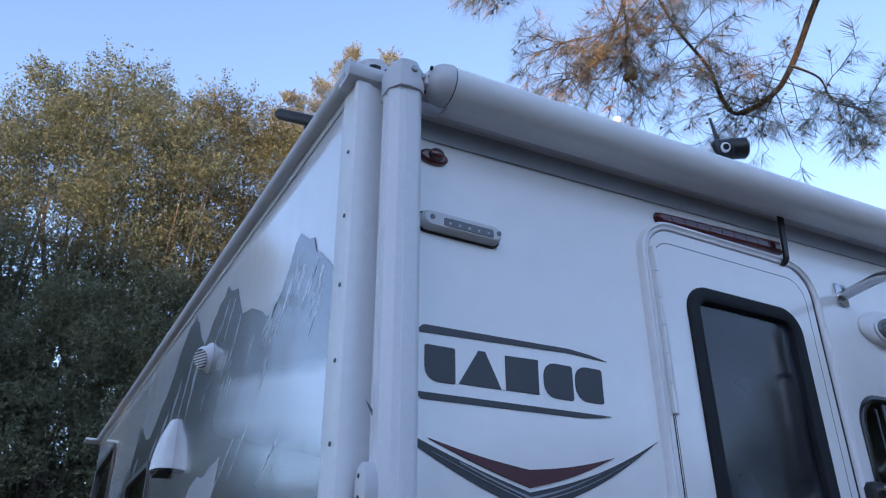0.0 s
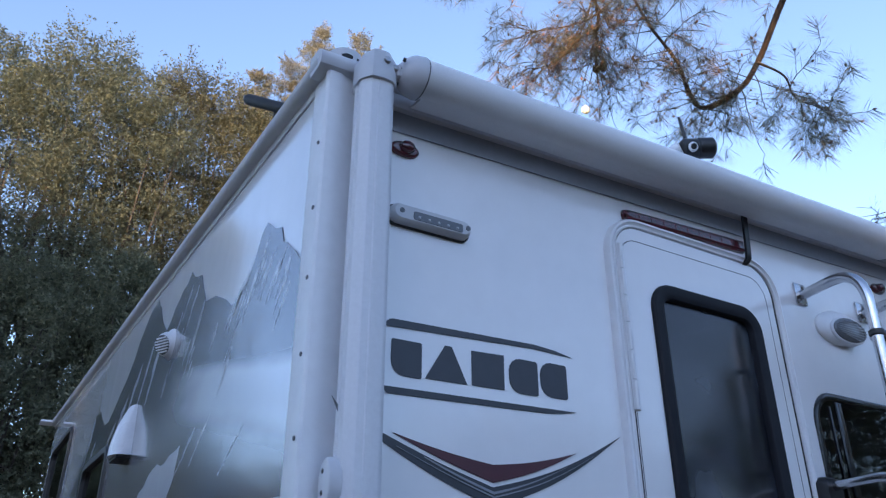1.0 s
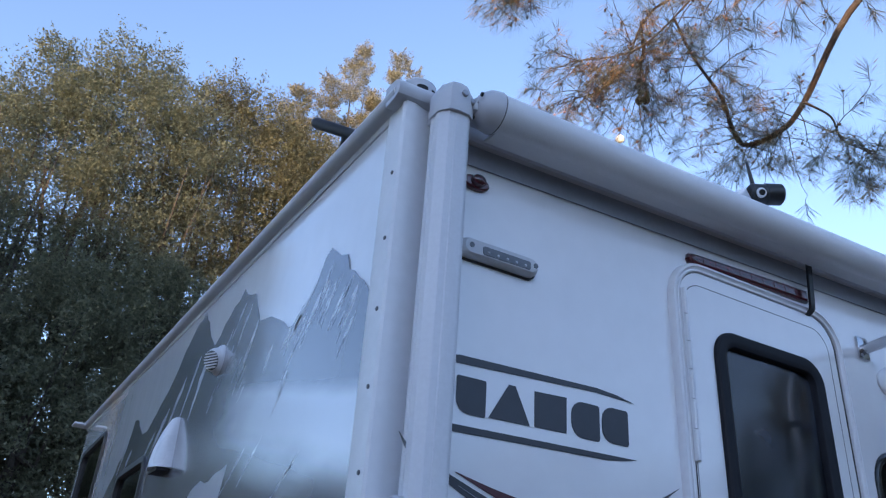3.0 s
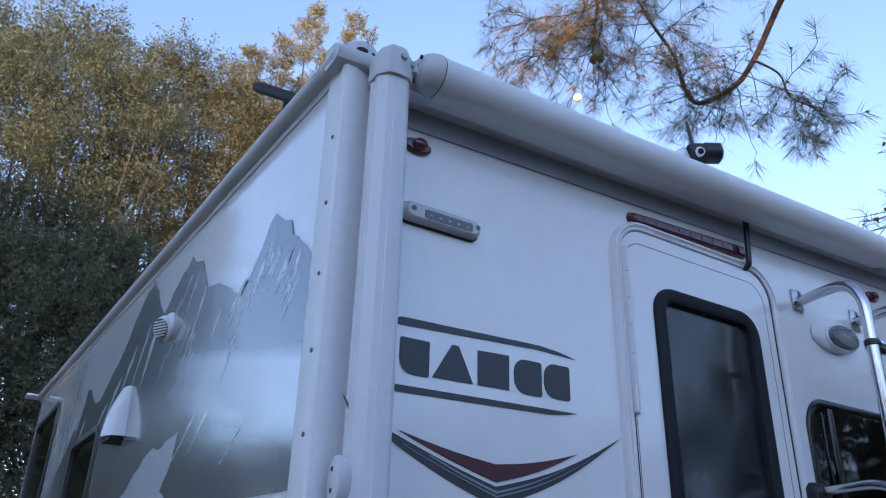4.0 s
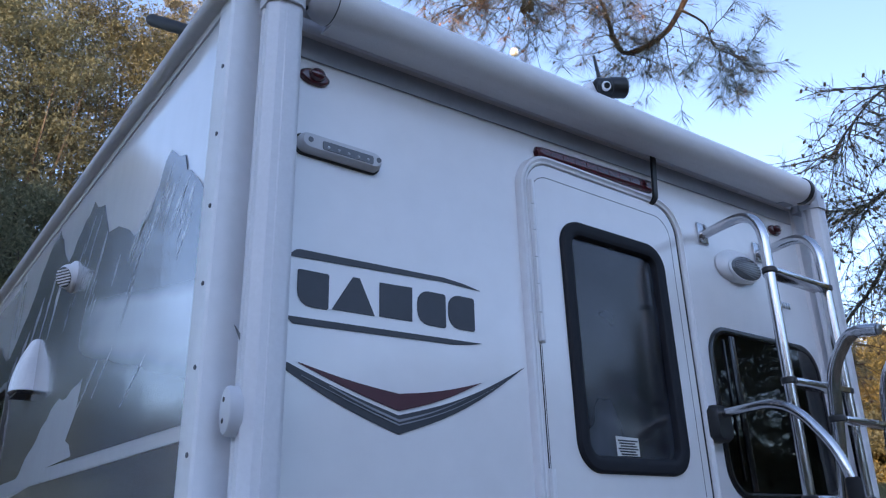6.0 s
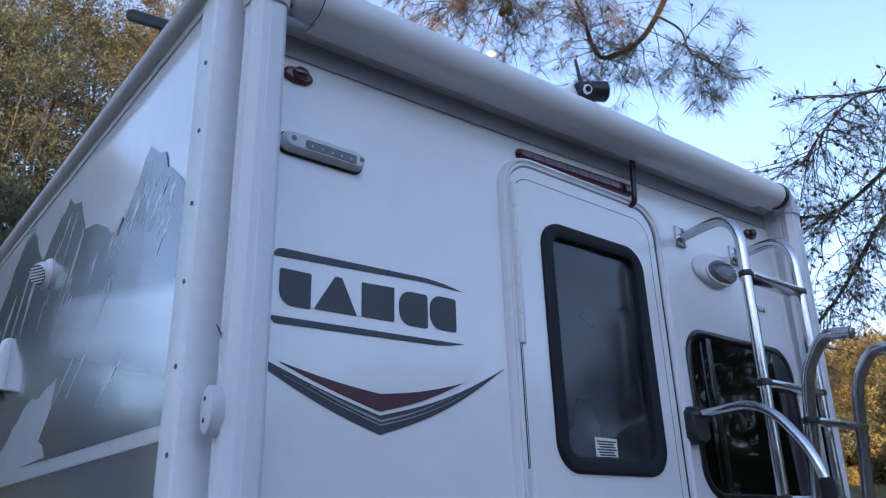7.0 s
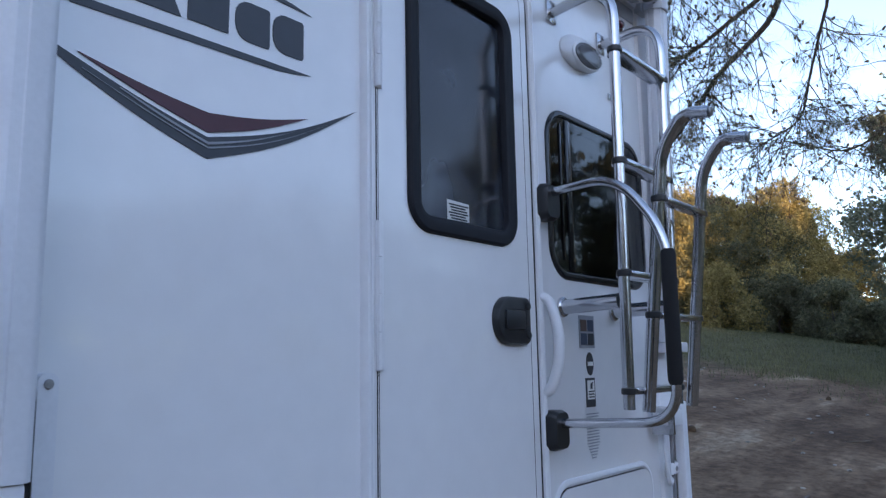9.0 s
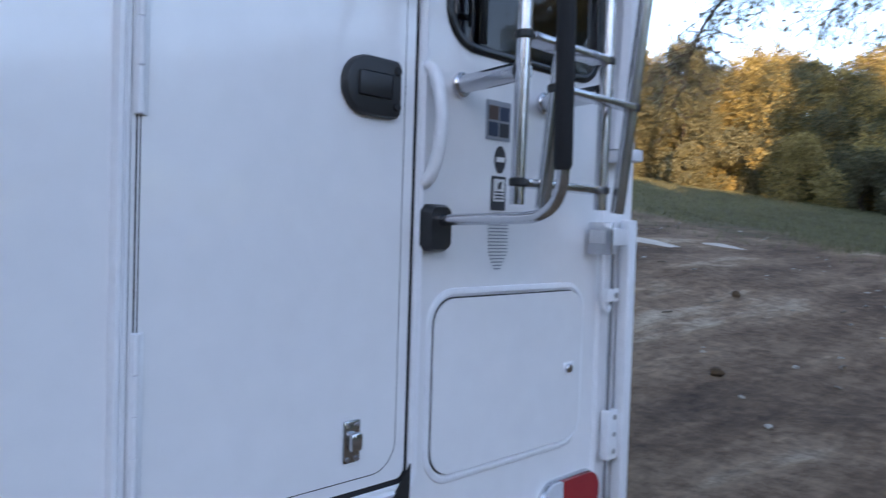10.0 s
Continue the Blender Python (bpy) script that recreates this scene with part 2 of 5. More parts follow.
def ground_material():
    m = bpy.data.materials.new("dirt_and_grass")
    m.use_nodes = True
    nt = m.node_tree
    b = nt.nodes["Principled BSDF"]
    b.inputs["Roughness"].default_value = 0.95
    b.inputs["Specular IOR Level"].default_value = 0.2
    co = nt.nodes.new("ShaderNodeTexCoord")

    def noise_node(scale, detail=6, rough=0.6):
        n = nt.nodes.new("ShaderNodeTexNoise")
        n.inputs["Scale"].default_value, n.inputs["Detail"].default_value, n.inputs["Roughness"].default_value = scale, detail, rough
        nt.links.new(co.outputs["Object"], n.inputs["Vector"])
        return n

    def ramp(src, stops):
        r = nt.nodes.new("ShaderNodeValToRGB")
        while len(r.color_ramp.elements) < len(stops):
            r.color_ramp.elements.new(0.5)
        for e, (p, c) in zip(r.color_ramp.elements, stops):
            e.position, e.color = p, (*c, 1)
        nt.links.new(src, r.inputs["Fac"])
        return r

    def mix(fac, a, c, kind='MIX'):
        x = nt.nodes.new("ShaderNodeMix")
        x.data_type, x.blend_type = 'RGBA', kind
        nt.links.new(fac, x.inputs["Factor"])
        nt.links.new(a, x.inputs["A"])
        nt.links.new(c, x.inputs["B"])
        return x.outputs["Result"]

    tracks = nt.nodes.new("ShaderNodeMapping")
    tracks.inputs["Scale"].default_value = (0.3, 1.1, 1)
    tracks.inputs["Rotation"].default_value = (0, 0, radians(12))
    nt.links.new(co.outputs["Object"], tracks.inputs["Vector"])
    worn = noise_node(0.75, 9, 0.65)
    nt.links.new(tracks.outputs[0], worn.inputs["Vector"])
    soil = ramp(worn.outputs["Fac"], [(0.35, (0.095, 0.056, 0.036)), (0.47, (0.2, 0.122, 0.076)), (0.57, (0.29, 0.186, 0.12)), (0.67, (0.52, 0.4, 0.29))])
    crumbs = ramp(noise_node(6.0, 8, 0.75).outputs["Fac"], [(0.35, (0.45, 0.43, 0.42)), (0.6, (1.0, 1.0, 1.0)), (0.75, (1.25, 1.22, 1.15))])
    one = nt.nodes.new("ShaderNodeValue")
    one.outputs[0].default_value = 1.0
    dirt = mix(one.outputs[0], soil.outputs[0], crumbs.outputs[0], 'MULTIPLY')
    turf = ramp(noise_node(1.2, 8, 0.7).outputs["Fac"], [(0.3, (0.05, 0.05, 0.024)), (0.55, (0.09, 0.088, 0.042)), (0.75, (0.15, 0.128, 0.07))])
    sep = nt.nodes.new("ShaderNodeVectorMath")
    sep.operation = 'LENGTH'
    nt.links.new(co.outputs["Object"], sep.inputs[0])
    edge = nt.nodes.new("ShaderNodeMath")
    edge.operation = 'MULTIPLY_ADD'
    nt.links.new(noise_node(0.35, 6, 0.7).outputs["Fac"], edge.inputs[0])
    edge.inputs[1].default_value = 16.0
    nt.links.new(sep.outputs["Value"], edge.inputs[2])
    where = nt.nodes.new("ShaderNodeMapRange")
    where.inputs["From Min"].default_value, where.inputs["From Max"].default_value = 29.0, 33.5
    nt.links.new(edge.outputs[0], where.inputs["Value"])
    nt.links.new(mix(where.outputs[0], dirt, turf.outputs[0]), b.inputs["Base Color"])
    bp = nt.nodes.new("ShaderNodeBump")
    bp.inputs["Strength"].default_value, bp.inputs["Distance"].default_value = 1.0, 0.05
    nt.links.new(noise_node(3.0, 9, 0.7).outputs["Fac"], bp.inputs["Height"])
    nt.links.new(bp.outputs[0], b.inputs["Normal"])
    return m


M["ground"] = ground_material()


def mountain_material():
    """Printed mountain: slate at the top, mirrored sky and trees coloured in lower down."""
    m = bpy.data.materials.new("mountain_print")
    m.use_nodes = True
    nt = m.node_tree
    b = nt.nodes["Principled BSDF"]
    b.inputs["Roughness"].default_value = 0.2
    b.inputs["Coat Weight"].default_value = 0.9
    b.inputs["Coat Roughness"].default_value = 0.1
    co = nt.nodes.new("ShaderNodeTexCoord")
    sep = nt.nodes.new("ShaderNodeSeparateXYZ")
    nt.links.new(co.outputs["Object"], sep.inputs[0])
    n = nt.nodes.new("ShaderNodeTexNoise")
    n.inputs["Scale"].default_value, n.inputs["Detail"].default_value = 3.0, 4
    mp = nt.nodes.new("ShaderNodeMapping")
    mp.inputs["Scale"].default_value = (1, 0.7, 2.0)
    nt.links.new(co.outputs["Object"], mp.inputs["Vector"])
    nt.links.new(mp.outputs[0], n.inputs["Vector"])
    s = nt.nodes.new("ShaderNodeMath")
    s.operation = 'MULTIPLY_ADD'
    nt.links.new(n.outputs["Fac"], s.inputs[0])
    s.inputs[1].default_value = 0.22
    nt.links.new(sep.outputs["Z"], s.inputs[2])
    r = nt.nodes.new("ShaderNodeValToRGB")
    mr = nt.nodes.new("ShaderNodeMapRange")
    mr.inputs["From Min"].default_value, mr.inputs["From Max"].default_value = 1.6, 3.0
    nt.links.new(s.outputs[0], mr.inputs["Value"])
    nt.links.new(mr.outputs[0], r.inputs["Fac"])
    # the brown lower stops also hold the trees mirrored in the gloss
    stops = [(0.0, (0.22, 0.205, 0.19)), (0.42, (0.2, 0.185, 0.17)), (0.56, (0.24, 0.25, 0.265)), (0.66, (0.16, 0.17, 0.19)), (0.74, (0.085, 0.095, 0.115)), (1.0, (0.1, 0.115, 0.145))]
    while len(r.color_ramp.elements) < len(stops):
        r.color_ramp.elements.new(0.5)
    for e, (p, c) in zip(r.color_ramp.elements, stops):
        e.position, e.color = p, (*c, 1)
    def fade(src, a, c):
        f = nt.nodes.new("ShaderNodeMapRange")
        f.interpolation_type = 'SMOOTHSTEP'
        f.inputs["From Min"].default_value, f.inputs["From Max"].default_value = a, c
        nt.links.new(src, f.inputs["Value"])
        return f.outputs[0]

    def times(p, q):
        k = nt.nodes.new("ShaderNodeMath")
        k.operation = 'MULTIPLY'
        nt.links.new(p, k.inputs[0])
        nt.links.new(q, k.inputs[1])
        return k.outputs[0]

    def blend(fac, under, colour):
        x = nt.nodes.new("ShaderNodeMix")
        x.data_type = 'RGBA'
        nt.links.new(fac, x.inputs["Factor"])
        nt.links.new(under, x.inputs["A"])
        x.inputs["B"].default_value = (*colour, 1)
        return x.outputs["Result"]

    wob = nt.nodes.new("ShaderNodeMath")
    wob.operation = 'MULTIPLY_ADD'
    nt.links.new(n.outputs["Fac"], wob.inputs[0])
    wob.inputs[1].default_value = 0.5
    nt.links.new(sep.outputs["Y"], wob.inputs[2])
    right = fade(wob.outputs[0], 1.25, 0.75)
    colour = blend(times(right, fade(sep.outputs["Z"], 1.3, 1.9)), r.outputs[0], (0.1, 0.122, 0.165))
    # pale band, a little lower towards the rear corner: mirrored sky put into the print
    slope = nt.nodes.new("ShaderNodeMath")
    slope.operation = 'MULTIPLY_ADD'
    nt.links.new(sep.outputs["Y"], slope.inputs[0])
    slope.inputs[1].default_value = -0.215
    nt.links.new(sep.outputs["Z"], slope.inputs[2])
    level = nt.nodes.new("ShaderNodeMath")
    level.operation = 'MULTIPLY_ADD'
    nt.links.new(n.outputs["Fac"], level.inputs[0])
    level.inputs[1].default_value = 0.05
    nt.links.new(slope.outputs[0], level.inputs[2])
    mirrored_sky = times(times(fade(wob.outputs[0], 1.5, 0.95), fade(level.outputs[0], 2.29, 2.24)), fade(level.outputs[0], 2.07, 2.16))
    colour = blend(mirrored_sky, colour, (0.6, 0.64, 0.7))
    nt.links.new(colour, b.inputs["Base Color"])
    w = nt.nodes.new("ShaderNodeTexNoise")
    w.inputs["Scale"].default_value, w.inputs["Detail"].default_value = 6.0, 2
    mp2 = nt.nodes.new("ShaderNodeMapping")
    mp2.inputs["Scale"].default_value = (1, 1, 0.35)
    nt.links.new(co.outputs["Object"], mp2.inputs["Vector"])
    nt.links.new(mp2.outputs[0], w.inputs["Vector"])
    bp = nt.nodes.new("ShaderNodeBump")
    bp.inputs["Strength"].default_value, bp.inputs["Distance"].default_value = 1.0, 0.0009
    nt.links.new(w.outputs["Fac"], bp.inputs["Height"])
    nt.links.new(bp.outputs[0], b.inputs["Normal"])
    nt.links.new(bp.outputs[0], b.inputs["Coat Normal"])
    return m


M["mountain"] = mountain_material()


# ---- mesh helpers ----
def mesh_object(name, bm, mat, parent=None, label="", smooth=35):
    me = bpy.data.meshes.new(name)
    bmesh.ops.recalc_face_normals(bm, faces=bm.faces[:])
    if smooth:
        for f in bm.faces:
            f.smooth = True
        for e in bm.edges:
            if len(e.link_faces) == 2 and e.calc_face_angle(0.0) > radians(smooth):
                e.smooth = False
    bm.to_mesh(me)
    bm.free()
    me.materials.append(M[mat])
    ob = new(name, me)
    if parent:
        ob.parent = parent
        ob.matrix_parent_inverse = parent.matrix_basis.inverted()
    if label:
        tagged(ob, label)
    return ob


def part(name, bm, mat, parent, label="", smooth=35):
    return mesh_object(name, bm, mat, parent, label, smooth)


def thing(name, at, label, category, group="", kind=""):
    ob = new(name)
    ob.empty_display_size = 0.1
    ob.matrix_basis = Matrix.Translation(at)
    return tagged(ob, label, category, group, kind)


def box(x0, x1, y0, y1, z0, z1, bevel=0.0, seg=2, bm=None):
    b = bmesh.new()
    bmesh.ops.create_cube(b, size=1, matrix=Matrix.Translation(((x0 + x1) / 2, (y0 + y1) / 2, (z0 + z1) / 2)) @ Matrix.Diagonal((abs(x1 - x0), abs(y1 - y0), abs(z1 - z0), 1)))
    if bevel:
        bmesh.ops.bevel(b, geom=b.edges[:], offset=bevel, segments=seg, affect='EDGES', profile=0.5)
    return join(bm, b)


def join(bm, b):
    if bm is None:
        return b
    me = bpy.data.meshes.new("tmp")
    b.to_mesh(me)
    b.free()
    bm.from_mesh(me)
    bpy.data.meshes.remove(me)
    return bm


def loft(loops, closed_ring=True, cap=True, bm=None, wrap=False):
    """Skin through loops of equal length."""
    b = bm or bmesh.new()
    vs = [[b.verts.new(p) for p in lp] for lp in loops]
    n = len(vs[0])
    pairs = list(zip(vs, vs[1:])) + ([(vs[-1], vs[0])] if wrap else [])
    for a, c in pairs:
        for i in range(n if closed_ring else n - 1):
            j = (i + 1) % n
            b.faces.new((a[i], a[j], c[j], c[i]))
    if cap and not wrap:
        b.faces.new(vs[0])
        b.faces.new(vs[-1])
    return b


def tube(points, r, res=12, bm=None, cap=True, flat=1.0):
    """A round bar along points; r may be one radius or one for each point."""
    pts = [Vector(p) for p in points]
    rs = r if isinstance(r, (list, tuple)) else [r] * len(pts)
    tan = [(pts[min(i + 1, len(pts) - 1)] - pts[max(i - 1, 0)]).normalized() for i in range(len(pts))]
    side = tan[0].orthogonal().normalized()
    if abs(tan[0].z) < 0.9:
        side = tan[0].cross(Vector((0, 0, 1))).normalized()
    loops = []
    for p, t, rad in zip(pts, tan, rs):
        side = (side - t * side.dot(t)).normalized()
        up = t.cross(side)
        loops.append([p + side * (rad * math.cos(a)) + up * (rad * flat * math.sin(a)) for a in (2 * math.pi * k / res for k in range(res))])
    return loft(loops, cap=cap, bm=bm)


def smooth_line(points, n=6):
    """Catmull-Rom through points."""
    p = [Vector(q) for q in points]
    p = [2 * p[0] - p[1]] + p + [2 * p[-1] - p[-2]]
    out = []
    for i in range(1, len(p) - 2):
        for k in range(n):
            t = k / n
            a, b, c, d = p[i - 1], p[i], p[i + 1], p[i + 2]
            out.append(0.5 * ((2 * b) + (c - a) * t + (2 * a - 5 * b + 4 * c - d) * t * t + (3 * b - a - 3 * c + d) * t ** 3))
    out.append(p[-2])
    return out


def bent(points, radius, n=6):
    """A line whose inner corners are rounded, as bent tube."""
    p = [Vector(q) for q in points]
    out = [p[0]]
    for a, b, c in zip(p, p[1:], p[2:]):
        u, v = (a - b), (c - b)
        d = min(radius, u.length * 0.49, v.length * 0.49)
        s, e = b + u.normalized() * d, b + v.normalized() * d
        for k in range(n + 1):
            t = k / n
            out.append(s * (1 - t) ** 2 + b * (2 * t * (1 - t)) + e * t * t)
    out.append(p[-1])
    return out


def rrect(x0, x1, z0, z1, r, n=8):
    """Rounded rectangle, counter-clockwise."""
    rr = r if isinstance(r, (list, tuple)) else (r, r, r, r)
    out = []
    for (cx, cz, a0), q in zip(((x1 - rr[0], z1 - rr[0], 0), (x0 + rr[1], z1 - rr[1], 90), (x0 + rr[2], z0 + rr[2], 180), (x1 - rr[3], z0 + rr[3], 270)), rr):
        for k in range(n + 1):
            a = radians(a0 + 90 * k / n)
            out.append((cx + q * math.cos(a), cz + q * math.sin(a)))
    return out


def on_rear(pts, y):
    return [(x, y, z) for x, z in pts]


def on_side(pts, x):
    return [(x, y, z) for y, z in pts]


def plate(outer, holes, d0, d1, place):
    """A flat panel with holes through it, between depths d0 and d1."""
    b = bmesh.new()
    for d in (d0, d1):
        edges = []
        for lp in [outer] + list(holes):
            vs = [b.verts.new(p) for p in place(lp, d)]
            edges += [b.edges.new((vs[i], vs[(i + 1) % len(vs)])) for i in range(len(vs))]
        bmesh.ops.triangle_fill(b, use_beauty=True, use_dissolve=False, edges=edges)
    for lp in [outer] + list(holes):
        a, c = place(lp, d0), place(lp, d1)
        loft([a, c], cap=False, bm=b)
    bmesh.ops.remove_doubles(b, verts=b.verts[:], dist=1e-6)
    return b


def frame_ring(x0, x1, z0, z1, r, profile, place, n=8):
    """A moulding round a rounded rectangle; profile is a closed list of (inset, depth)."""
    rr = r if isinstance(r, tuple) else (r,) * 4
    loops = [place(rrect(x0 + o, x1 - o, z0 + o, z1 - o, tuple(max(0.004, q - o) for q in rr), n), d) for o, d in profile]
    return loft(loops, cap=False, wrap=True)


def cylinder(a, c, r, res=16, bevel=0.0, bm=None):
    a, c = Vector(a), Vector(c)
    d = (c - a).normalized()
    if bevel:
        pts, rs = [a, a + d * bevel, c - d * bevel, c], [r - bevel, r, r, r - bevel]
    else:
        pts, rs = [a, c], [r, r]
    return tube(pts, rs, res, bm)


def dome(centre, axis, r, depth, res=16, rings=5, bm=None, squash=1.0):
    """Rounded cap of height depth over a disc of radius r."""
    c, ax = Vector(centre), Vector(axis).normalized()
    pts = [c + ax * (depth * math.sin(radians(90 * k / rings))) for k in range(rings)] + [c + ax * depth]
    rs = [r * math.cos(radians(90 * k / rings)) for k in range(rings)] + [0.0005]
    pts.insert(0, c - ax * 0.002)
    rs.insert(0, r)
    return tube(pts, rs, res, bm)


# ---- ground ----
def smoothstep(a, b, x):
    t = min(1, max(0, (x - a) / (b - a)))
    return t * t * (3 - 2 * t)


def ground_z(x, y):
    """Flat round the camper, a bank that rises beyond it."""
    rise = 0.026 * max(0.0, x - 10) + (0.172 * y if y > 0 else 0.03 * max(y, -40))
    far = smoothstep(90, 160, math.hypot(x, y))
    z = rise * smoothstep(4.0, 13.0, x) * (1 - far)
    near = 1 - smoothstep(1.0, 3.5, math.hypot(max(0, abs(x - 1.1) - 1.4), max(0, abs(y - 2) - 3.2)))
    lumps = 0.05 * noise.noise((x * 0.5, y * 0.5, 0)) + 0.025 * noise.noise((x * 1.7, y * 1.7, 3))
    return z + lumps * (1 - near) * (1 - far)


def build_ground():
    rings = [0.0] + [0.5 * 1.045 ** k for k in range(0, 190)]
    rings = [r for r in rings if r < 1900] + [1900]
    seg = 120
    verts, faces = [(1.0, 0.0, ground_z(1, 0))], []
    for r in rings[1:]:
        for k in range(seg):
            a = 2 * math.pi * k / seg
            x, y = 1.0 + r * math.cos(a), r * math.sin(a)
            verts.append((x, y, ground_z(x, y)))
    for k in range(seg):
        faces.append((0, 1 + k, 1 + (k + 1) % seg))
    for i in range(len(rings) - 2):
        for k in range(seg):
            a, b = 1 + i * seg + k, 1 + i * seg + (k + 1) % seg
            faces.append((a, a + seg, b + seg, b))
    me = bpy.data.meshes.new("ground")
    me.from_pydata(verts, [], faces)
    me.materials.append(M["ground"])
    me.shade_smooth()
    return tagged(new("ground", me), "bare brown dirt clearing with dry grass beyond", "ground", kind="structure")


build_ground()

# ---- camper ----
W, ROOF, LENGTH = 2.30, 2.885, 4.9
BOTTOM, CAB = 0.62, 1.75
camper = thing("truck_camper", (W / 2, 0, BOTTOM), "white fibreglass truck camper with grey mountain graphics", "camper")


def roof_z(y, x=0.0):
    return ROOF + 0.033 * y + 0.029 * x


DOOR = (0.799, 1.428, 0.897, 2.730)
REAR_WIN = (1.528, 2.135, 1.885, 2.372)
HATCH = (1.490, 2.100, 0.870, 1.305)
part("rear_wall", plate([(0, BOTTOM), (W, BOTTOM), (W, roof_z(0, W)), (0, ROOF)],
                        [rrect(*DOOR, (0.1, 0.1, 0.035, 0.035)), rrect(*REAR_WIN, 0.085)], 0.0, 0.05, on_rear), "panel", camper, smooth=0)
SIDE_WINS = ((2.15, 2.78, 1.86, 2.42), (3.68, 4.6, 2.2, 2.79))


def side_outline(at=0.0):
    pts = [(0.05, BOTTOM), (2.9, BOTTOM), (2.95, CAB - 0.1), (3.05, CAB), (LENGTH - 0.12, CAB)]
    for k in range(9):
        t = k / 8
        pts.append((LENGTH - 0.12 + 0.12 * math.sin(t * math.pi * 0.5) - 0.05 * t, CAB + (roof_z(LENGTH, at) - CAB) * t))
    pts += [(0.05, roof_z(0.05, at))]
    return pts


for name, x0, x1 in (("side_wall", 0.0, 0.045), ("side_wall", W - 0.045, W)):
    part(name, plate(side_outline(x0), [rrect(*w, 0.07) for w in SIDE_WINS], x0, x1, on_side), "side", camper, smooth=0)
part("floor", box(0.046, W - 0.046, 0.052, 2.85, BOTTOM, BOTTOM + 0.06), "inside", camper)
part("cabover_floor", box(0.046, W - 0.046, 2.9, LENGTH - 0.2, CAB, CAB + 0.05), "panel", camper)
part("front_wall", box(0.046, W - 0.046, 2.85, 2.9, BOTTOM, CAB), "panel", camper)
part("nose_wall", loft([[(0.046, LENGTH - 0.2, CAB + 0.05), (W - 0.046, LENGTH - 0.2, CAB + 0.05), (W - 0.046, LENGTH - 0.15, CAB + 0.05), (0.046, LENGTH - 0.15, CAB + 0.05)],
                        [(0.046, LENGTH - 0.1, roof_z(LENGTH) - 0.02), (W - 0.046, LENGTH - 0.1, roof_z(LENGTH, W) - 0.02), (W - 0.046, LENGTH - 0.05, roof_z(LENGTH, W) - 0.02), (0.046, LENGTH - 0.05, roof_z(LENGTH) - 0.02)]]), "panel", camper)
part("roof", loft([[(-0.005, y, roof_z(y) + z) for y in (0.0, LENGTH)] + [(W + 0.005, y, roof_z(y, W) + z) for y in (LENGTH, 0.0)] for z in (0.002, 0.03)]), "roof", camper)
part("partition", box(0.05, W - 0.05, 2.3, 2.32, BOTTOM + 0.061, 2.9), "inside", camper, "dark interior bulkhead")
part("interior_cabinet", box(0.06, 0.7, 0.6, 2.28, BOTTOM + 0.061, 1.5, 0.01), "inside", camper)


def roof_rail(x, s):
    """The rolled gutter along a roof edge, seen in section."""
    sec = [(0.006, -0.03), (-0.004, -0.03), (-0.008, -0.018), (-0.024, -0.016), (-0.034, -0.008), (-0.038, 0.004), (-0.034, 0.014), (-0.024, 0.018), (-0.022, 0.034), (0.012, 0.036), (0.012, 0.03)]
    loops = [[(x + s * a, y, roof_z(y, x) + b) for a, b in sec] for y in (-0.02, 0.3, 2.0, LENGTH - 0.1, LENGTH + 0.02)]
    return loft(loops)


part("roof_rail", roof_rail(0, 1), "grey_plastic", camper, "rolled aluminium roof gutter")
part("roof_rail", roof_rail(W, -1), "grey_plastic", camper, "rolled aluminium roof gutter")
part("roof_lip", box(-0.11, 0.03, LENGTH - 0.1, LENGTH + 0.05, roof_z(LENGTH) - 0.012, roof_z(LENGTH) + 0.002, 0.004), "trim", camper, "drip spout at the roof corner")
# the rail turns the corner over the rear wall
part("rear_roof_trim", loft([[(x, a, roof_z(0, x) + b) for a, b in ((0.02, -0.02), (-0.022, -0.018), (-0.036, -0.012), (-0.043, 0.0), (-0.042, 0.014), (-0.034, 0.024), (-0.018, 0.033), (0.03, 0.037))] for x in (-0.034, 0.01, W - 0.01, W + 0.034)]), "grey_plastic", camper)


def corner_trim(x, s):
    """Corner moulding: a flat flange on the side, a rolled edge on the rear."""
    sec = [(0.003, 0.058), (-0.006, 0.058), (-0.008, 0.05), (-0.008, -0.012), (-0.011, -0.015), (-0.011, -0.021), (-0.006, -0.026), (0.004, -0.027), (0.02, -0.027),
           (0.028, -0.023), (0.05, -0.018), (0.12, -0.01), (0.13, 0.002)]
    return loft([[(x + s * a, b, z) for a, b in sec] for z in (BOTTOM, roof_z(0, x) - 0.016)])


part("corner_trim", corner_trim(0, 1), "trim", camper, "white moulded corner trim with screws")
part("corner_trim", corner_trim(W, -1), "trim", camper, "white moulded corner trim with screws")


def screw(at, axis, r=0.0058):
    b = cylinder(Vector(at), Vector(at) + Vector(axis) * 0.003, r, 10, 0.001)
    a = Vector(at) + Vector(axis) * 0.003
    return cylinder(a, a + Vector(axis) * 0.0004, r * 0.45, 6, 0, b)


for z in (2.697, 2.542, 2.389, 2.236, 2.083, 1.936, 1.785):
    part("screw", screw((-0.008, 0.004, z), (-1, 0, 0), 0.0048), "screw_dull", camper)

# ---- side graphics ----
def rough_edge(pts, step=0.03, amp=0.012, seed=1):
    rng = random.Random(seed)
    out = []
    for (a, b), (c, d) in zip(pts, pts[1:]):
        n = max(1, int(math.hypot(c - a, d - b) / step))
        for k in range(n):
            t = k / n
            out.append((a + (c - a) * t + rng.uniform(-amp, amp) * (k > 0), b + (d - b) * t + rng.uniform(-amp, amp) * (k > 0)))
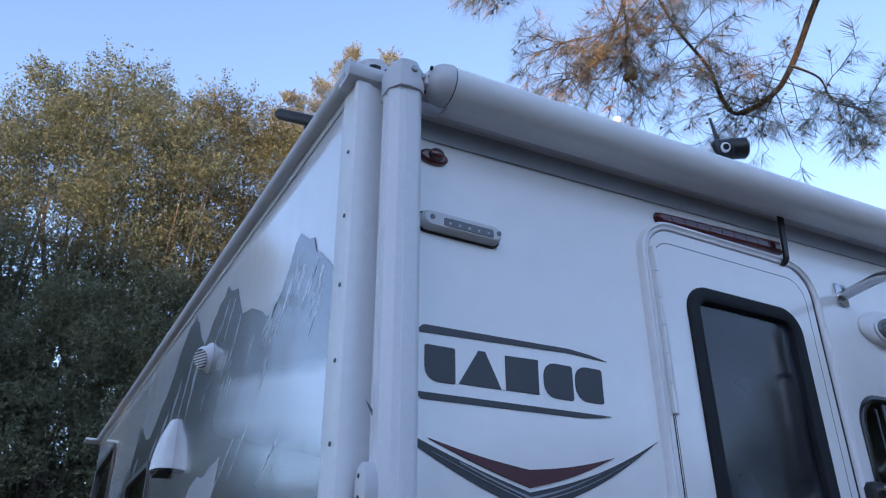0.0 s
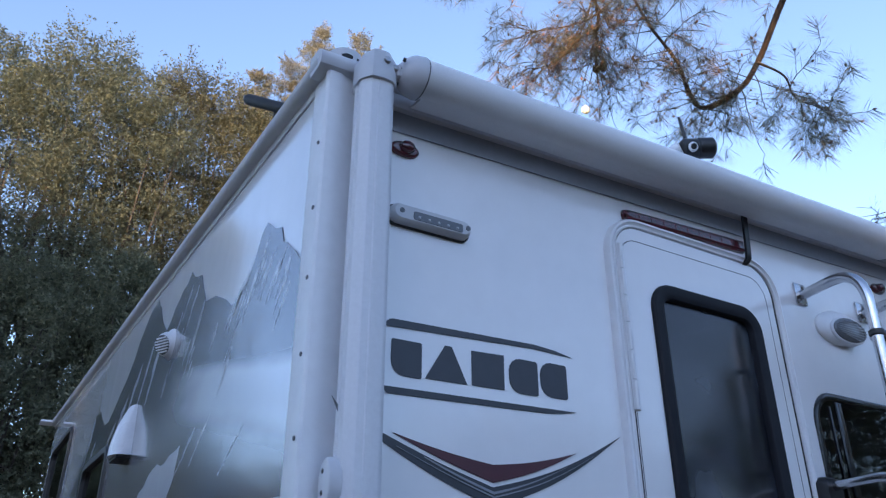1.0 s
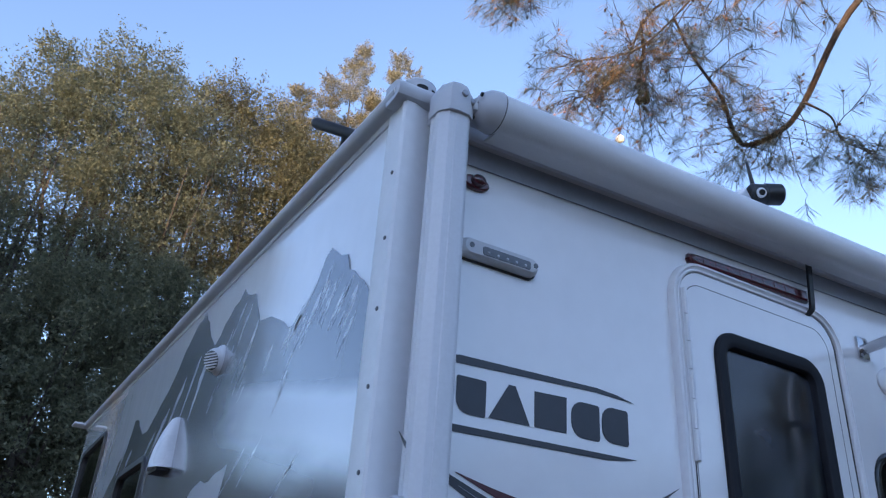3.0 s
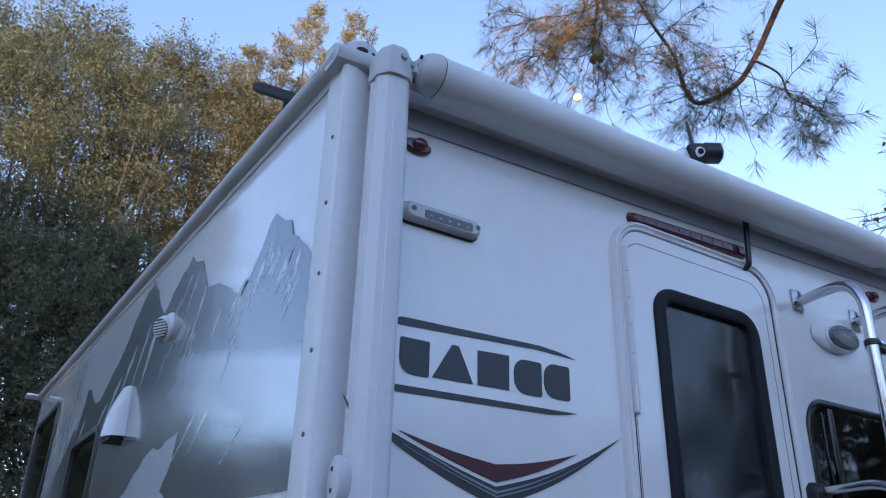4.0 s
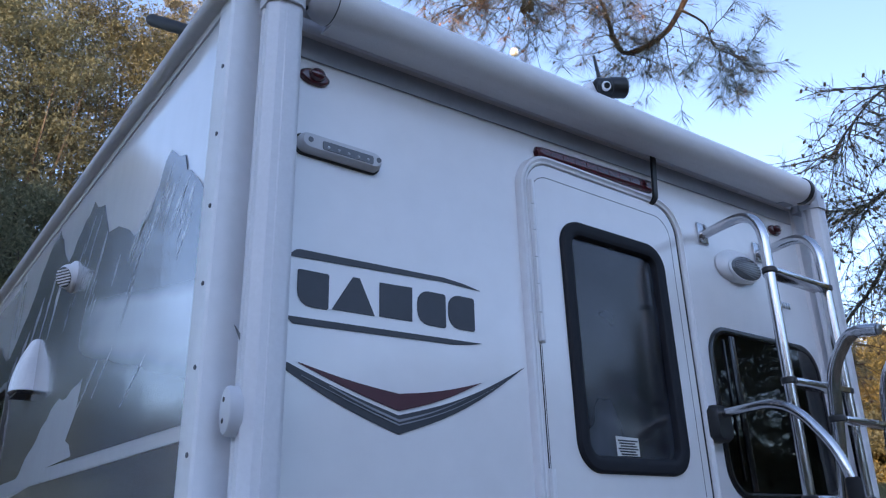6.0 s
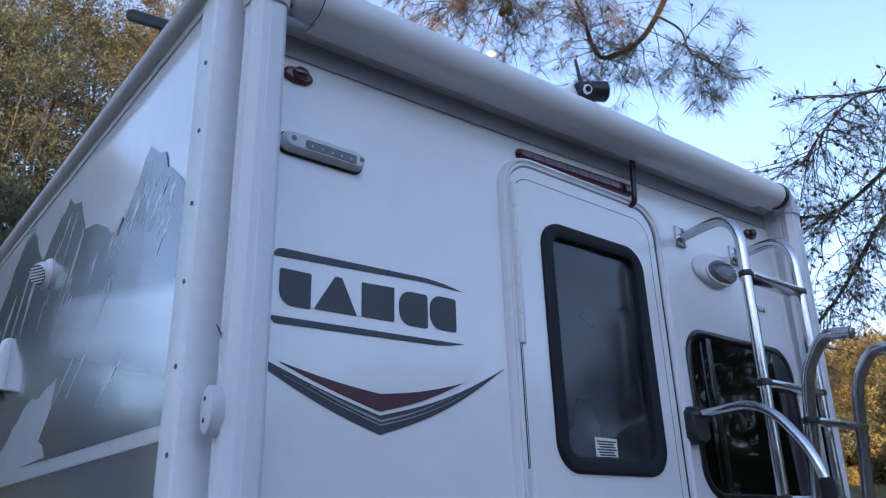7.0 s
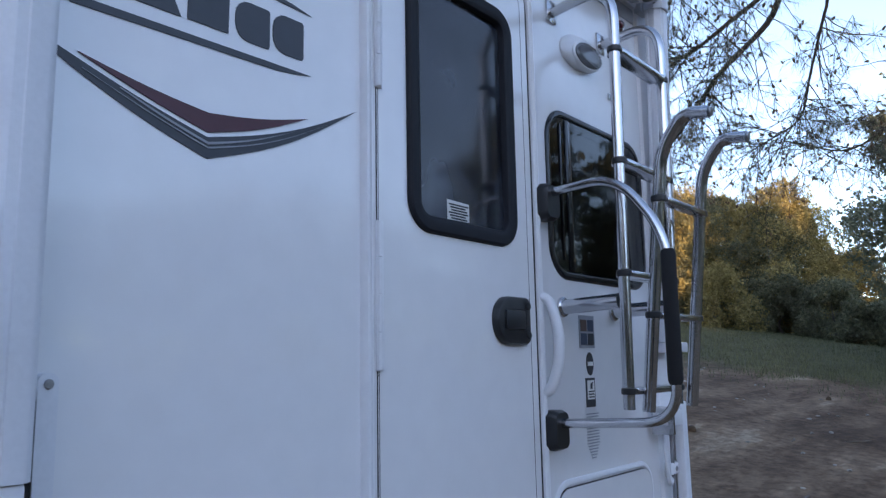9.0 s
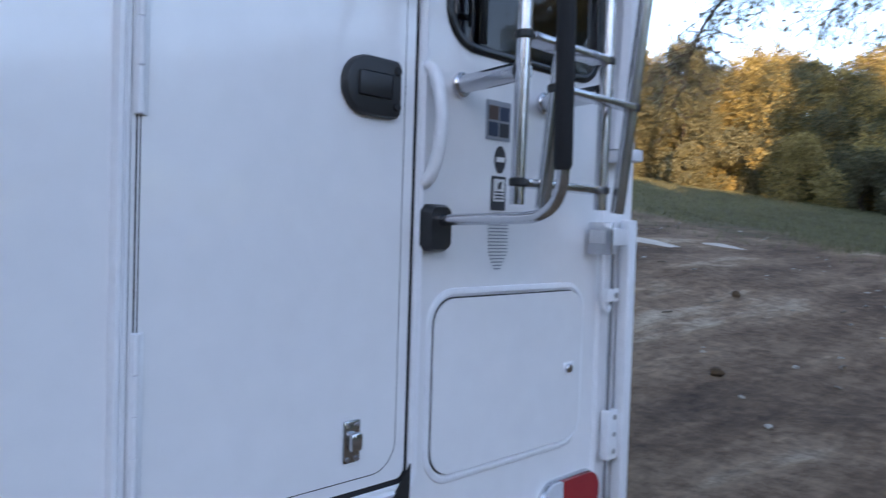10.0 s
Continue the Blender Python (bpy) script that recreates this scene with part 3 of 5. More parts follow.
    return out + [pts[-1]]


ridge = [(0.06, 2.445), (0.1, 2.485), (0.126, 2.503), (0.158, 2.53), (0.184, 2.541), (0.207, 2.588), (0.247, 2.602), (0.313, 2.648), (0.346, 2.634), (0.38, 2.585), (0.465, 2.543), (0.521, 2.512), (0.552, 2.515),
         (0.64, 2.566), (0.717, 2.599), (0.786, 2.612), (0.83, 2.62), (0.889, 2.69), (0.926, 2.74), (1.018, 2.768), (1.067, 2.804), (1.11, 2.776), (1.2, 2.752), (1.284, 2.705), (1.34, 2.685), (1.402, 2.726), (1.475, 2.785),
         (1.586, 2.886), (1.69, 2.873), (1.8, 2.812), (2.017, 2.668), (2.302, 2.556), (2.42, 2.563), (2.593, 2.658), (2.704, 2.677), (2.722, 2.611), (2.946, 2.475), (3.3, 2.3), (3.6, 2.2)]
lower = [(3.6, 2.022), (1.42, 2.022), (0.06, 1.994)]
mount = rough_edge(ridge, 0.045, 0.009, 3) + lower
WIN_HOLE = rrect(2.13, 2.80, 2.02, 2.44, 0.08)
part("mountain_decal", plate(mount, [WIN_HOLE], -0.001, -0.003, on_side), "mountain", camper, "dark grey mountain range decal")
part("mountain_decal", plate([(0.06, 1.964), (0.06, 1.1), (2.1, 1.1), (2.1, 1.945), (1.4, 1.98)], [], -0.001, -0.003, on_side), "mountain", camper, "dark grey lower decal")


def sliver(y, z, dy, dz, w, seed):
    """A slanting streak of snow on the printed mountain: ragged, broad above, pointed below."""
    rng = random.Random(seed)
    n = 11
    left, right = [], []
    for k in range(n):
        t = k / (n - 1)
        half = w * (min(1, t / 0.22) * (1 - max(0, t - 0.22) / 0.78) ** 0.8 + 0.02)
        left.append((y + dy * t - half * rng.uniform(0.7, 1.15), z + dz * t + rng.uniform(-0.003, 0.003)))
        right.append((y + dy * t + half * rng.uniform(0.5, 1.3), z + dz * t + rng.uniform(-0.006, 0.003)))
    return left + right[::-1]


rng = random.Random(11)
streaks = [(0.37, 2.60, 0.10, -0.10, 0.010), (0.34, 2.55, 0.10, -0.12, 0.013), (0.42, 2.565, 0.11, -0.10, 0.018), (0.46, 2.53, 0.09, -0.09, 0.02), (0.25, 2.545, 0.06, -0.10, 0.007), (0.195, 2.505, 0.07, -0.08, 0.009),
           (0.125, 2.49, 0.04, -0.07, 0.010), (0.52, 2.515, 0.06, -0.06, 0.014), (0.29, 2.6, 0.05, -0.07, 0.006), (0.94, 2.71, 0.09, -0.10, 0.014), (1.02, 2.74, 0.09, -0.09, 0.012), (0.84, 2.63, 0.08, -0.14, 0.016),
           (0.88, 2.57, 0.1, -0.14, 0.014), (1.12, 2.68, 0.12, -0.12, 0.012), (1.4, 2.66, 0.12, -0.2, 0.03), (1.52, 2.7, 0.16, -0.22, 0.022), (1.7, 2.66, 0.2, -0.2, 0.03), (1.9, 2.58, 0.22, -0.16, 0.04), (2.1, 2.52, 0.2, -0.12, 0.03),
           (2.75, 2.6, 0.14, -0.16, 0.03), (2.6, 2.52, 0.12, -0.1, 0.03), (0.335, 2.172, 0.15, -0.085, 0.008), (0.37, 2.15, 0.08, -0.05, 0.006), (0.62, 2.25, 0.14, -0.1, 0.012), (0.75, 2.24, 0.16, -0.1, 0.016), (0.66, 2.5, 0.05, -0.07, 0.012)]
# finer streaks over the tall peak and the two beside it
for k in range(34):
    u = rng.random()
    y, top = ((0.09 + 0.42 * u, 2.64 - 0.32 * abs(u - 0.5)) if k < 22 else (0.85 + 0.4 * u, 2.74 - 0.4 * abs(u - 0.5)))
    z = top - rng.uniform(0.01, 0.12)
    L = rng.uniform(0.03, 0.085)
    streaks.append((y, z, L * 0.95, -L, rng.uniform(0.003, 0.009)))
for k, st in enumerate(streaks):
    part("snow_streak", plate(sliver(*st, k), [], -0.0031, -0.0034, on_side), "snow_print", camper, "pale snow streak", smooth=0)
flare = rough_edge([(0.9, 2.02), (0.99, 2.07), (0.92, 2.13), (0.89, 2.22), (1.0, 2.21), (1.1, 2.195), (1.2, 2.2), (1.36, 2.15), (1.5, 2.09), (1.67, 2.02)], 0.05, 0.012, 9) + [(1.6, 2.013)]
part("snow_field", plate(flare, [], -0.0031, -0.0034, on_side), "snow_print", camper, "pale snow field", smooth=0)
part("stripe", plate([(0.06, 1.966), (0.06, 1.992), (1.42, 2.02), (2.6, 2.02), (2.6, 1.95), (1.4, 1.982)], [], -0.001, -0.0035, on_side), "snow_print", camper, "pale grey horizontal stripe", smooth=0)

# ---- side windows, vents ----
for x0, s in ((0, 1), (W, -1)):
    for w in SIDE_WINS:
        win = part("side_window", frame_ring(w[0] - 0.02, w[1] + 0.02, w[2] - 0.02, w[3] + 0.02, 0.08, [(0, x0 - s * 0.004), (0.004, x0 - s * 0.014), (0.03, x0 - s * 0.014), (0.034, x0 - s * 0.008), (0.034, x0 + s * 0.03), (0.021, x0 + s * 0.03), (0.021, x0 - s * 0.004)], on_side), "black", camper, "black framed side window")
        g = part("pane", plate(rrect(w[0] + 0.013, w[1] - 0.013, w[2] + 0.013, w[3] - 0.013, 0.05), [], x0 + s * 0.004, x0 + s * 0.009, on_side), "glass", win)


def fridge_hood():
    """A moulded range-hood cover, open at the bottom."""
    loops = []
    for t in range(9):
        u = t / 8
        z = 2.31 + 0.183 * u
        half, out = 0.082 - 0.027 * u, 0.064 * (1 - 0.72 * u * u)
        loops.append([(-0.003 - out * math.sin(math.pi * k / 12) ** 0.6, 1.70 + half * math.cos(math.pi * k / 12), z) for k in range(13)])
    return loft(loops)


part("range_vent", fridge_hood(), "alu_white", camper, "white moulded range vent cover")
part("range_vent_screen", plate(rrect(1.63, 1.77, 2.297, 2.309, 0.004), [], -0.05, -0.004, on_side), "seam", camper)
LIGHT_AT = Matrix.Translation((-0.004, 1.215, 2.6)) @ Vector((-0.86, -0.42, -0.3)).to_track_quat('Z', 'Y').to_matrix().to_4x4()


def turned(b, m):
    bmesh.ops.transform(b, matrix=m, verts=b.verts[:])
    return b


knob = part("side_vent", dome((-0.004, 1.215, 2.6), (-1, 0, 0), 0.052, 0.024, 24, 6), "alu_white", camper, "round white louvred side light")
drum = part("drum", turned(tube([(0, 0, -0.01), (0, 0, 0.02), (0, 0, 0.03), (0, 0, 0.035)], [0.042, 0.041, 0.037, 0.032], 28), LIGHT_AT), "alu_white", knob)
part("face", turned(cylinder((0, 0, 0.033), (0, 0, 0.0365), 0.032, 28, 0.001), LIGHT_AT), "smoke_lens", knob)
for k in range(6):
    z = -0.0255 + 0.009 * k
    h = math.sqrt(max(0.0001, 0.031 ** 2 - (z + 0.002) ** 2))
    part("louvre", turned(box(-h, h, z, z + 0.0045, 0.035, 0.04, 0.001), LIGHT_AT), "alu_white", knob)

# ---- rear door ----
door = part("entry_door", plate(rrect(0.8008, 1.4145, 0.9125, 2.7225, (0.088, 0.088, 0.024, 0.024)), [rrect(0.934, 1.306, 1.963, 2.553, 0.05)], -0.012, 0.03, on_rear), "panel", camper, "white entry door with dark window", smooth=0)
part("door_frame", frame_ring(0.773, 1.4535, 0.872, 2.752, (0.118, 0.118, 0.05, 0.05), [(0, 0.0), (0.001, -0.011), (0.005, -0.018), (0.011, -0.019), (0.015, -0.012), (0.017, -0.011), (0.02, -0.016), (0.0245, -0.015), (0.0265, -0.011), (0.0265, 0.045), (0.0255, 0.045), (0.0255, 0.0)], on_rear, 10), "trim", camper, "white door surround")
part("door_seal", frame_ring(0.7985, 1.4285, 0.897, 2.731, (0.096, 0.096, 0.034, 0.034), [(0, -0.0085), (0.016, -0.0085), (0.016, 0.02), (0, 0.02)], on_rear, 10), "seam", camper)
part("door_panel_groove", frame_ring(0.8145, 1.3885, 0.935, 2.6865, 0.066, [(0, -0.0119), (0.0004, -0.0124), (0.0019, -0.0124), (0.0022, -0.0119)], on_rear, 10), "seam", door, "thin dark panel seam")
dw = part("door_window_frame", frame_ring(0.907, 1.333, 1.932, 2.581, 0.075, [(0, -0.012), (0.002, -0.02), (0.007, -0.024), (0.024, -0.025), (0.033, -0.023), (0.039, -0.02), (0.042, -0.014), (0.042, 0.02), (0.028, 0.02), (0.028, -0.012)], on_rear, 10), "frame_rubber", door, "thick black rubber window frame")
# this pane has soft sky reflections painted into its material
part("door_glass", plate(rrect(0.944, 1.297, 1.967, 2.546, 0.045), [], -0.004, 0.001, on_rear), "glass_blotched", door, "tinted door window pane with painted sky reflections")
lab = part("window_label", plate([(1.056, 1.977), (1.140, 1.978), (1.140, 2.023), (1.055, 2.025)], [], -0.0045, -0.006, on_rear), "paper", door, "white label with black lines of print", smooth=0)
for k in range(6):
    z = 2.0165 - 0.0066 * k
    part("print_line", plate([(1.061 + 0.004 * (k % 3), z - 0.0038), (1.135 - 0.005 * ((k * 2) % 3), z - 0.0038), (1.135 - 0.005 * ((k * 2) % 3), z), (1.061 + 0.004 * (k % 3), z)], [], -0.0062, -0.0068, on_rear), "ink", door, smooth=0)


def hinge(z0, z1):
    b = box(0.804, 0.825, -0.018, -0.0125, z0, z1, 0.001)
    n = int((z1 - z0) / 0.065)
    for k in range(n):
        a = z0 + (z1 - z0) * k / n
        cylinder((0.811, -0.02, a + 0.001), (0.811, -0.02, a + (z1 - z0) / n - 0.001), 0.006, 10, 0.0008, b)
    return b


for a, c in ((1.277, 1.628), (1.938, 2.23)):
    part("hinge_gap", box(0.8082, 0.8102, -0.0138, -0.0121, a, c), "seam", door)
for a, c in ((2.23, 2.66), (1.628, 1.938), (0.94, 1.277)):
    part("hinge", hinge(a, c), "trim", door, "white painted hinge")
latch = part("latch", loft([on_rear([(1.29 + (x - 1.29) * s, 1.747 + (z - 1.747) * s) for x, z in rrect(1.214, 1.362, 1.685, 1.806, (0.016, 0.058, 0.058, 0.016))], y) for s, y in ((1.0, -0.012), (1.0, -0.024), (0.95, -0.031), (0.85, -0.033))]), "black", door, "black plastic paddle door latch")
part("paddle", box(1.243, 1.33, -0.0385, -0.033, 1.722, 1.772, 0.005), "black", latch)
part("lock", cylinder((1.347, -0.031, 1.783), (1.347, -0.037, 1.783), 0.01, 14, 0.002), "rubber", latch)
part("lock", cylinder((1.347, -0.031, 1.709), (1.347, -0.037, 1.709), 0.01, 14, 0.002), "rubber", latch)
catch = part("door_catch", box(1.243, 1.285, -0.018, -0.012, 0.975, 1.062, 0.004), "chrome", door, "chrome door catch")
part("catch_body", box(1.25, 1.28, -0.036, -0.018, 1.0, 1.04, 0.008), "chrome", catch)
for dx in (1.252, 1.276):
    for dz in (0.983, 1.053):
        part("rivet", screw((dx, -0.018, dz), (0, -1, 0), 0.005), "steel", catch)
part("seal_flap", plate([(1.37, 0.86), (1.428, 0.86), (1.43, 0.94)], [], -0.016, -0.02, on_rear), "rubber", camper, "black rubber seal corner", smooth=0)

# ---- rear window ----
rw = part("rear_window", frame_ring(1.516, 2.150, 1.873, 2.384, 0.1, [(0, 0.0), (0.001, -0.004), (0.004, -0.006), (0.02, -0.006), (0.022, -0.005), (0.022, 0.04), (0.012, 0.04), (0.012, 0.0)], on_rear, 10), "gloss_black", camper, "black tinted rear window with rounded corners")
part("pane", plate(rrect(1.540, 2.126, 1.897, 2.360, 0.075), [], -0.0045, 0.001, on_rear), "glass", rw)
part("mullion", box(1.588, 1.596, -0.0085, -0.005, 1.93, 2.34, 0.001), "gloss_black", rw)
part("sash", box(1.622, 1.652, -0.0075, -0.005, 1.9, 2.357, 0.001), "gloss_black", rw)
part("screen", box(1.53, 2.13, 0.06, 0.065, 1.88, 2.37), "inside", rw)

# ---- baggage hatch ----
hatch = part("storage_hatch", plate(rrect(1.502, 2.088, 0.886, 1.298, 0.065), [], -0.010, -0.001, on_rear), "panel", camper, "white rounded storage hatch", smooth=0)
part("hatch_frame", frame_ring(1.482, 2.108, 0.862, 1.322, 0.085, [(0, 0.0), (0.002, -0.004), (0.008, -0.0065), (0.014, -0.006), (0.0185, -0.002), (0.0185, 0.0)], on_rear, 10), "trim", camper)
part("hatch_seal", frame_ring(1.4995, 2.0905, 0.8835, 1.3005, 0.067, [(0, -0.001), (0.001, -0.0045), (0.0025, -0.0045), (0.0035, -0.001)], on_rear, 10), "seam", camper)
part("lock_plate", box(2.005, 2.05, -0.014, -0.010, 1.07, 1.1, 0.002), "trim", hatch)
part("hatch_lock", cylinder((2.022, -0.012, 1.085), (2.022, -0.024, 1.085), 0.013, 18, 0.003), "chrome", hatch, "chrome hatch lock")

# ---- lights on the rear wall ----
def pill(x0, x1, z0, z1, r, steps):
    cx, cz = (x0 + x1) / 2, (z0 + z1) / 2
    return loft([on_rear([(cx + (x - cx) * s, cz + (z - cz) * q) for x, z in rrect(x0, x1, z0, z1, r)], y) for s, q, y in steps])


def marker(x, z):
    """An almond-shaped base with a rounded lens on its upper half."""
    rim = [(math.copysign(abs(math.cos(t)) ** 0.8, math.cos(t)), math.copysign(abs(math.sin(t)) ** 1.15, math.sin(t))) for t in (2 * math.pi * k / 28 for k in range(28))]
    base = part("marker_light", loft([on_rear([(x + 0.037 * a * k, z + 0.0185 * c * k) for a, c in rim], y) for k, y in ((1, 0.0), (1, -0.005), (0.94, -0.009), (0.8, -0.012))]), "red", camper, "small dark red clearance light")
    part("lens", loft([on_rear([(x + 0.002 + 0.019 * math.cos(t) * k, z + 0.002 + 0.0145 * math.sin(t) * k) for t in (2 * math.pi * i / 20 for i in range(20))], y) for k, y in ((1, -0.009), (1, -0.016), (0.85, -0.022), (0.5, -0.0255), (0.15, -0.0265))]), "red", base)


marker(0.191, 2.742)
marker(2.032, 2.801)
led = part("led_light", pill(0.155, 0.356, 2.552, 2.595, 0.02, ((1, 1, -0.004), (1, 1, -0.014), (0.975, 0.9, -0.021), (0.93, 0.72, -0.026))), "led_grey", camper, "grey awning light with a row of diodes")
part("gasket", pill(0.150, 0.359, 2.548, 2.597, 0.022, ((1, 1, 0), (1, 1, -0.005))), "rubber", led, "black rubber gasket")
strip = part("lens_strip", pill(0.205, 0.331, 2.560, 2.581, 0.005, ((1, 1, -0.0245), (0.98, 0.9, -0.0275))), "smoke_lens", led)
for k in range(5):
    part("diode", dome((0.220 + 0.024 * k, -0.0275, 2.568), (0, -1, 0), 0.0032, 0.002, 10, 3), "clear", led)
for x in (0.178, 0.344):
    part("screw_plug", cylinder((x, -0.0235, 2.575), (x, -0.0275, 2.575), 0.006, 10), "smoke_lens", led)
brake = part("brake_light", loft([on_rear([(0.849 + d, 2.762), (0.853 + d, 2.749 + d), (0.868 + d, 2.7455 + d), (1.335 - d, 2.764 + d), (1.335 - d, 2.803 - d), (0.868 + d, 2.779 - d), (0.853 + d, 2.775 - d)], y) for d, y in ((0, 0.0), (0, -0.008), (0.003, -0.013), (0.009, -0.016))]), "red", camper, "long dark red high brake light bar", smooth=20)
for k in range(9):
    part("lens_rib", plate([(0.9 + 0.047 * k, 2.756 + 0.0018 * k), (0.902 + 0.047 * k, 2.756 + 0.0018 * k), (0.902 + 0.047 * k, 2.772 + 0.0022 * k), (0.9 + 0.047 * k, 2.772 + 0.0022 * k)], [], -0.0155, -0.0172, on_rear), "red", brake, smooth=0)


def oval(cx, cz, a, c, tilt, n=32):
    ct, st = math.cos(tilt), math.sin(tilt)
    return [(cx + a * math.cos(t) * ct - c * math.sin(t) * st, cz + a * math.cos(t) * st + c * math.sin(t) * ct) for t in (2 * math.pi * k / n for k in range(n))]


porch = part("porch_light", loft([on_rear(oval(1.735 + dx, 2.604 + dz, 0.112 * k, 0.056 * k, 0.1), y) for k, y, dx, dz in ((1, 0, 0, 0), (1, -0.006, 0, 0), (0.95, -0.014, 0.004, -0.002), (0.84, -0.022, 0.012, -0.004), (0.66, -0.027, 0.02, -0.006))]), "trim", camper, "white teardrop porch light with ribbed oval lens")
part("bezel", loft([on_rear(oval(1.752, 2.592, 0.092 * k, 0.046 * k, 0.06), y) for k, y in ((1, -0.012), (0.98, -0.028), (0.93, -0.031))]), "trim", porch)
lens = part("lens", loft([on_rear(oval(1.752, 2.592, 0.083 * k, 0.039 * k, 0.06), y) for k, y in ((1, -0.025), (1, -0.034), (0.85, -0.038), (0.5, -0.040))]), "smoke_lens", porch, "ribbed smoked lens")
for k in range(8):
    v = -1 + 2 * (k + 0.5) / 8
    e = 0.078 * math.sqrt(1 - v * v)
    ends = ((-e * 0.96, 0.026 * v + 0.004), (e * 0.96, 0.036 * v - 0.002))
    part("rib", loft([[(1.752 + dx, y, 2.592 + 0.06 * dx + dz + q) for y, q in ((-0.036, -0.0014), (-0.0405, -0.0011), (-0.0405, 0.0011), (-0.036, 0.0014))] for dx, dz in ends]), "lens_grey", lens)
tail = part("tail_light", pill(1.922, 2.196, 0.648, 0.778, 0.062, ((1, 1, 0), (1, 1, -0.008), (0.98, 0.96, -0.014))), "chrome", camper, "oval tail light, red and clear")
part("clear_lens", loft([on_rear([(x, z) for x, z in rrect(1.928, 2.012, 0.654, 0.772, (0.004, 0.054, 0.054, 0.004))], y) for y in (-0.012, -0.022)]), "clear", tail)
part("red_lens", loft([on_rear([(x, z) for x, z in rrect(2.014, 2.190, 0.654, 0.772, (0.054, 0.004, 0.004, 0.054))], y) for y in (-0.012, -0.022)]), "tail_red", tail)

# ---- rear graphics: a plain mark of five slanted blocks between two stripes, and a chevron ----
def decal(name, pts, mat, y=-0.001, label=""):
    return part(name, plate(pts, [], y + 0.0004, y - 0.0012, on_rear), mat, camper, label, smooth=0)


decal("stripe", [(0.150, 2.321), (0.168, 2.337), (0.177, 2.339), (0.532, 2.345), (0.59, 2.340), (0.638, 2.331), (0.528, 2.335)], "grey_print", label="charcoal stripe")
decal("stripe", [(0.150, 2.200), (0.168, 2.186), (0.556, 2.194), (0.6, 2.199), (0.638, 2.206), (0.534, 2.205)], "grey_print", label="charcoal stripe")
for pts in (rrect(0.174, 0.243, 2.224, 2.298, (0.004, 0.004, 0.03, 0.004), 4), [(0.251, 2.227), (0.351, 2.228), (0.314, 2.303), (0.298, 2.303)], [(0.363, 2.229), (0.445, 2.230), (0.446, 2.306), (0.363, 2.303)],
            rrect(0.459, 0.536, 2.228, 2.305, (0.006, 0.03, 0.03, 0.006), 4), rrect(0.543, 0.618, 2.231, 2.309, (0.006, 0.03, 0.03, 0.006), 4)):
    decal("logo_block", pts, "grey_print", label="charcoal block of the maker's mark")


def arc(p, q, sag, n=10):
    """From p to q, hanging by sag in the middle."""
    return [(p[0] + (q[0] - p[0]) * t, p[1] + (q[1] - p[1]) * t - sag * math.sin(math.pi * t)) for t in (k / n for k in range(n + 1))]


def chevron_band(left_top, mid_top, right, mid_low, left_low, sags):
    """A swept V between an upper and a lower edge that meet at the right tip."""
    top = arc(left_top, mid_top, sags[0]) + arc(mid_top, right, sags[1])[1:]
    low = arc(right, mid_low, sags[2])[1:] + arc(mid_low, left_low, sags[3])[1:]
    return top + low


decal("chevron", chevron_band((0.145, 2.116), (0.408, 2.030), (0.764, 2.166), (0.409, 1.992), (0.145, 2.102), (0.004, 0.016, 0.02, 0.008)), "grey_print", -0.001, "charcoal chevron decal")
decal("chevron_shine", chevron_band((0.25, 2.075), (0.409, 2.0215), (0.6, 2.085), (0.409, 2.0165), (0.25, 2.073), (0.002, 0.006, 0.006, 0.003)), "light_print", -0.0026)
decal("chevron_shine", chevron_band((0.19, 2.089), (0.409, 2.0125), (0.68, 2.116), (0.409, 2.0095), (0.19, 2.088), (0.003, 0.012, 0.012, 0.003)), "light_print", -0.0026)
decal("chevron_inset", chevron_band((0.183, 2.113), (0.409, 2.0735), (0.631, 2.117), (0.409, 2.0385), (0.183, 2.112), (0.004, 0.006, 0.008, 0.004)), "maroon_print", -0.0012, "maroon chevron inset")
part("corner_dash", plate([(-0.0505, 2.153), (-0.0805, 2.118), (-0.0805, 2.13)], [], 0.0338, 0.0332, on_side), "grey_print", camper, smooth=0)

# ---- stickers ----
four = decal("sticker", [(1.664, 1.679), (1.755, 1.679), (1.755, 1.775), (1.664, 1.775)], "light_print", label="square sticker of four small pictures")
for k, mt in enumerate(("ink_blue", "ink", "ink_brown", "ink_blue")):
    x, z = 1.672 + (k % 2) * 0.041, 1.688 + (k // 2) * 0.04
    part("picture", plate([(x, z), (x + 0.035, z), (x + 0.035, z + 0.034), (x, z + 0.034)], [], -0.0024, -0.0034, on_rear), mt, camper, smooth=0)
decal("sticker", [(1.72 + 0.021 * math.cos(a), 1.633 + 0.034 * math.sin(a)) for a in (2 * math.pi * k / 20 for k in range(20))], "ink", label="dark oval sticker")
decal("sticker_band", [(1.705, 1.627), (1.735, 1.627), (1.735, 1.639), (1.705, 1.639)], "paper", -0.0026)
decal("warning_label", [(1.69, 1.508), (1.744, 1.508), (1.744, 1.592), (1.69, 1.592)], "ink", label="black framed white warning label")
decal("label_face", [(1.697, 1.53), (1.737, 1.53), (1.737, 1.585), (1.697, 1.585)], "paper", -0.0026)
for k in range(3):
    decal("print_line", [(1.702, 1.535 + k * 0.008), (1.732, 1.535 + k * 0.008), (1.732, 1.539 + k * 0.008), (1.702, 1.539 + k * 0.008)], "ink", -0.004)
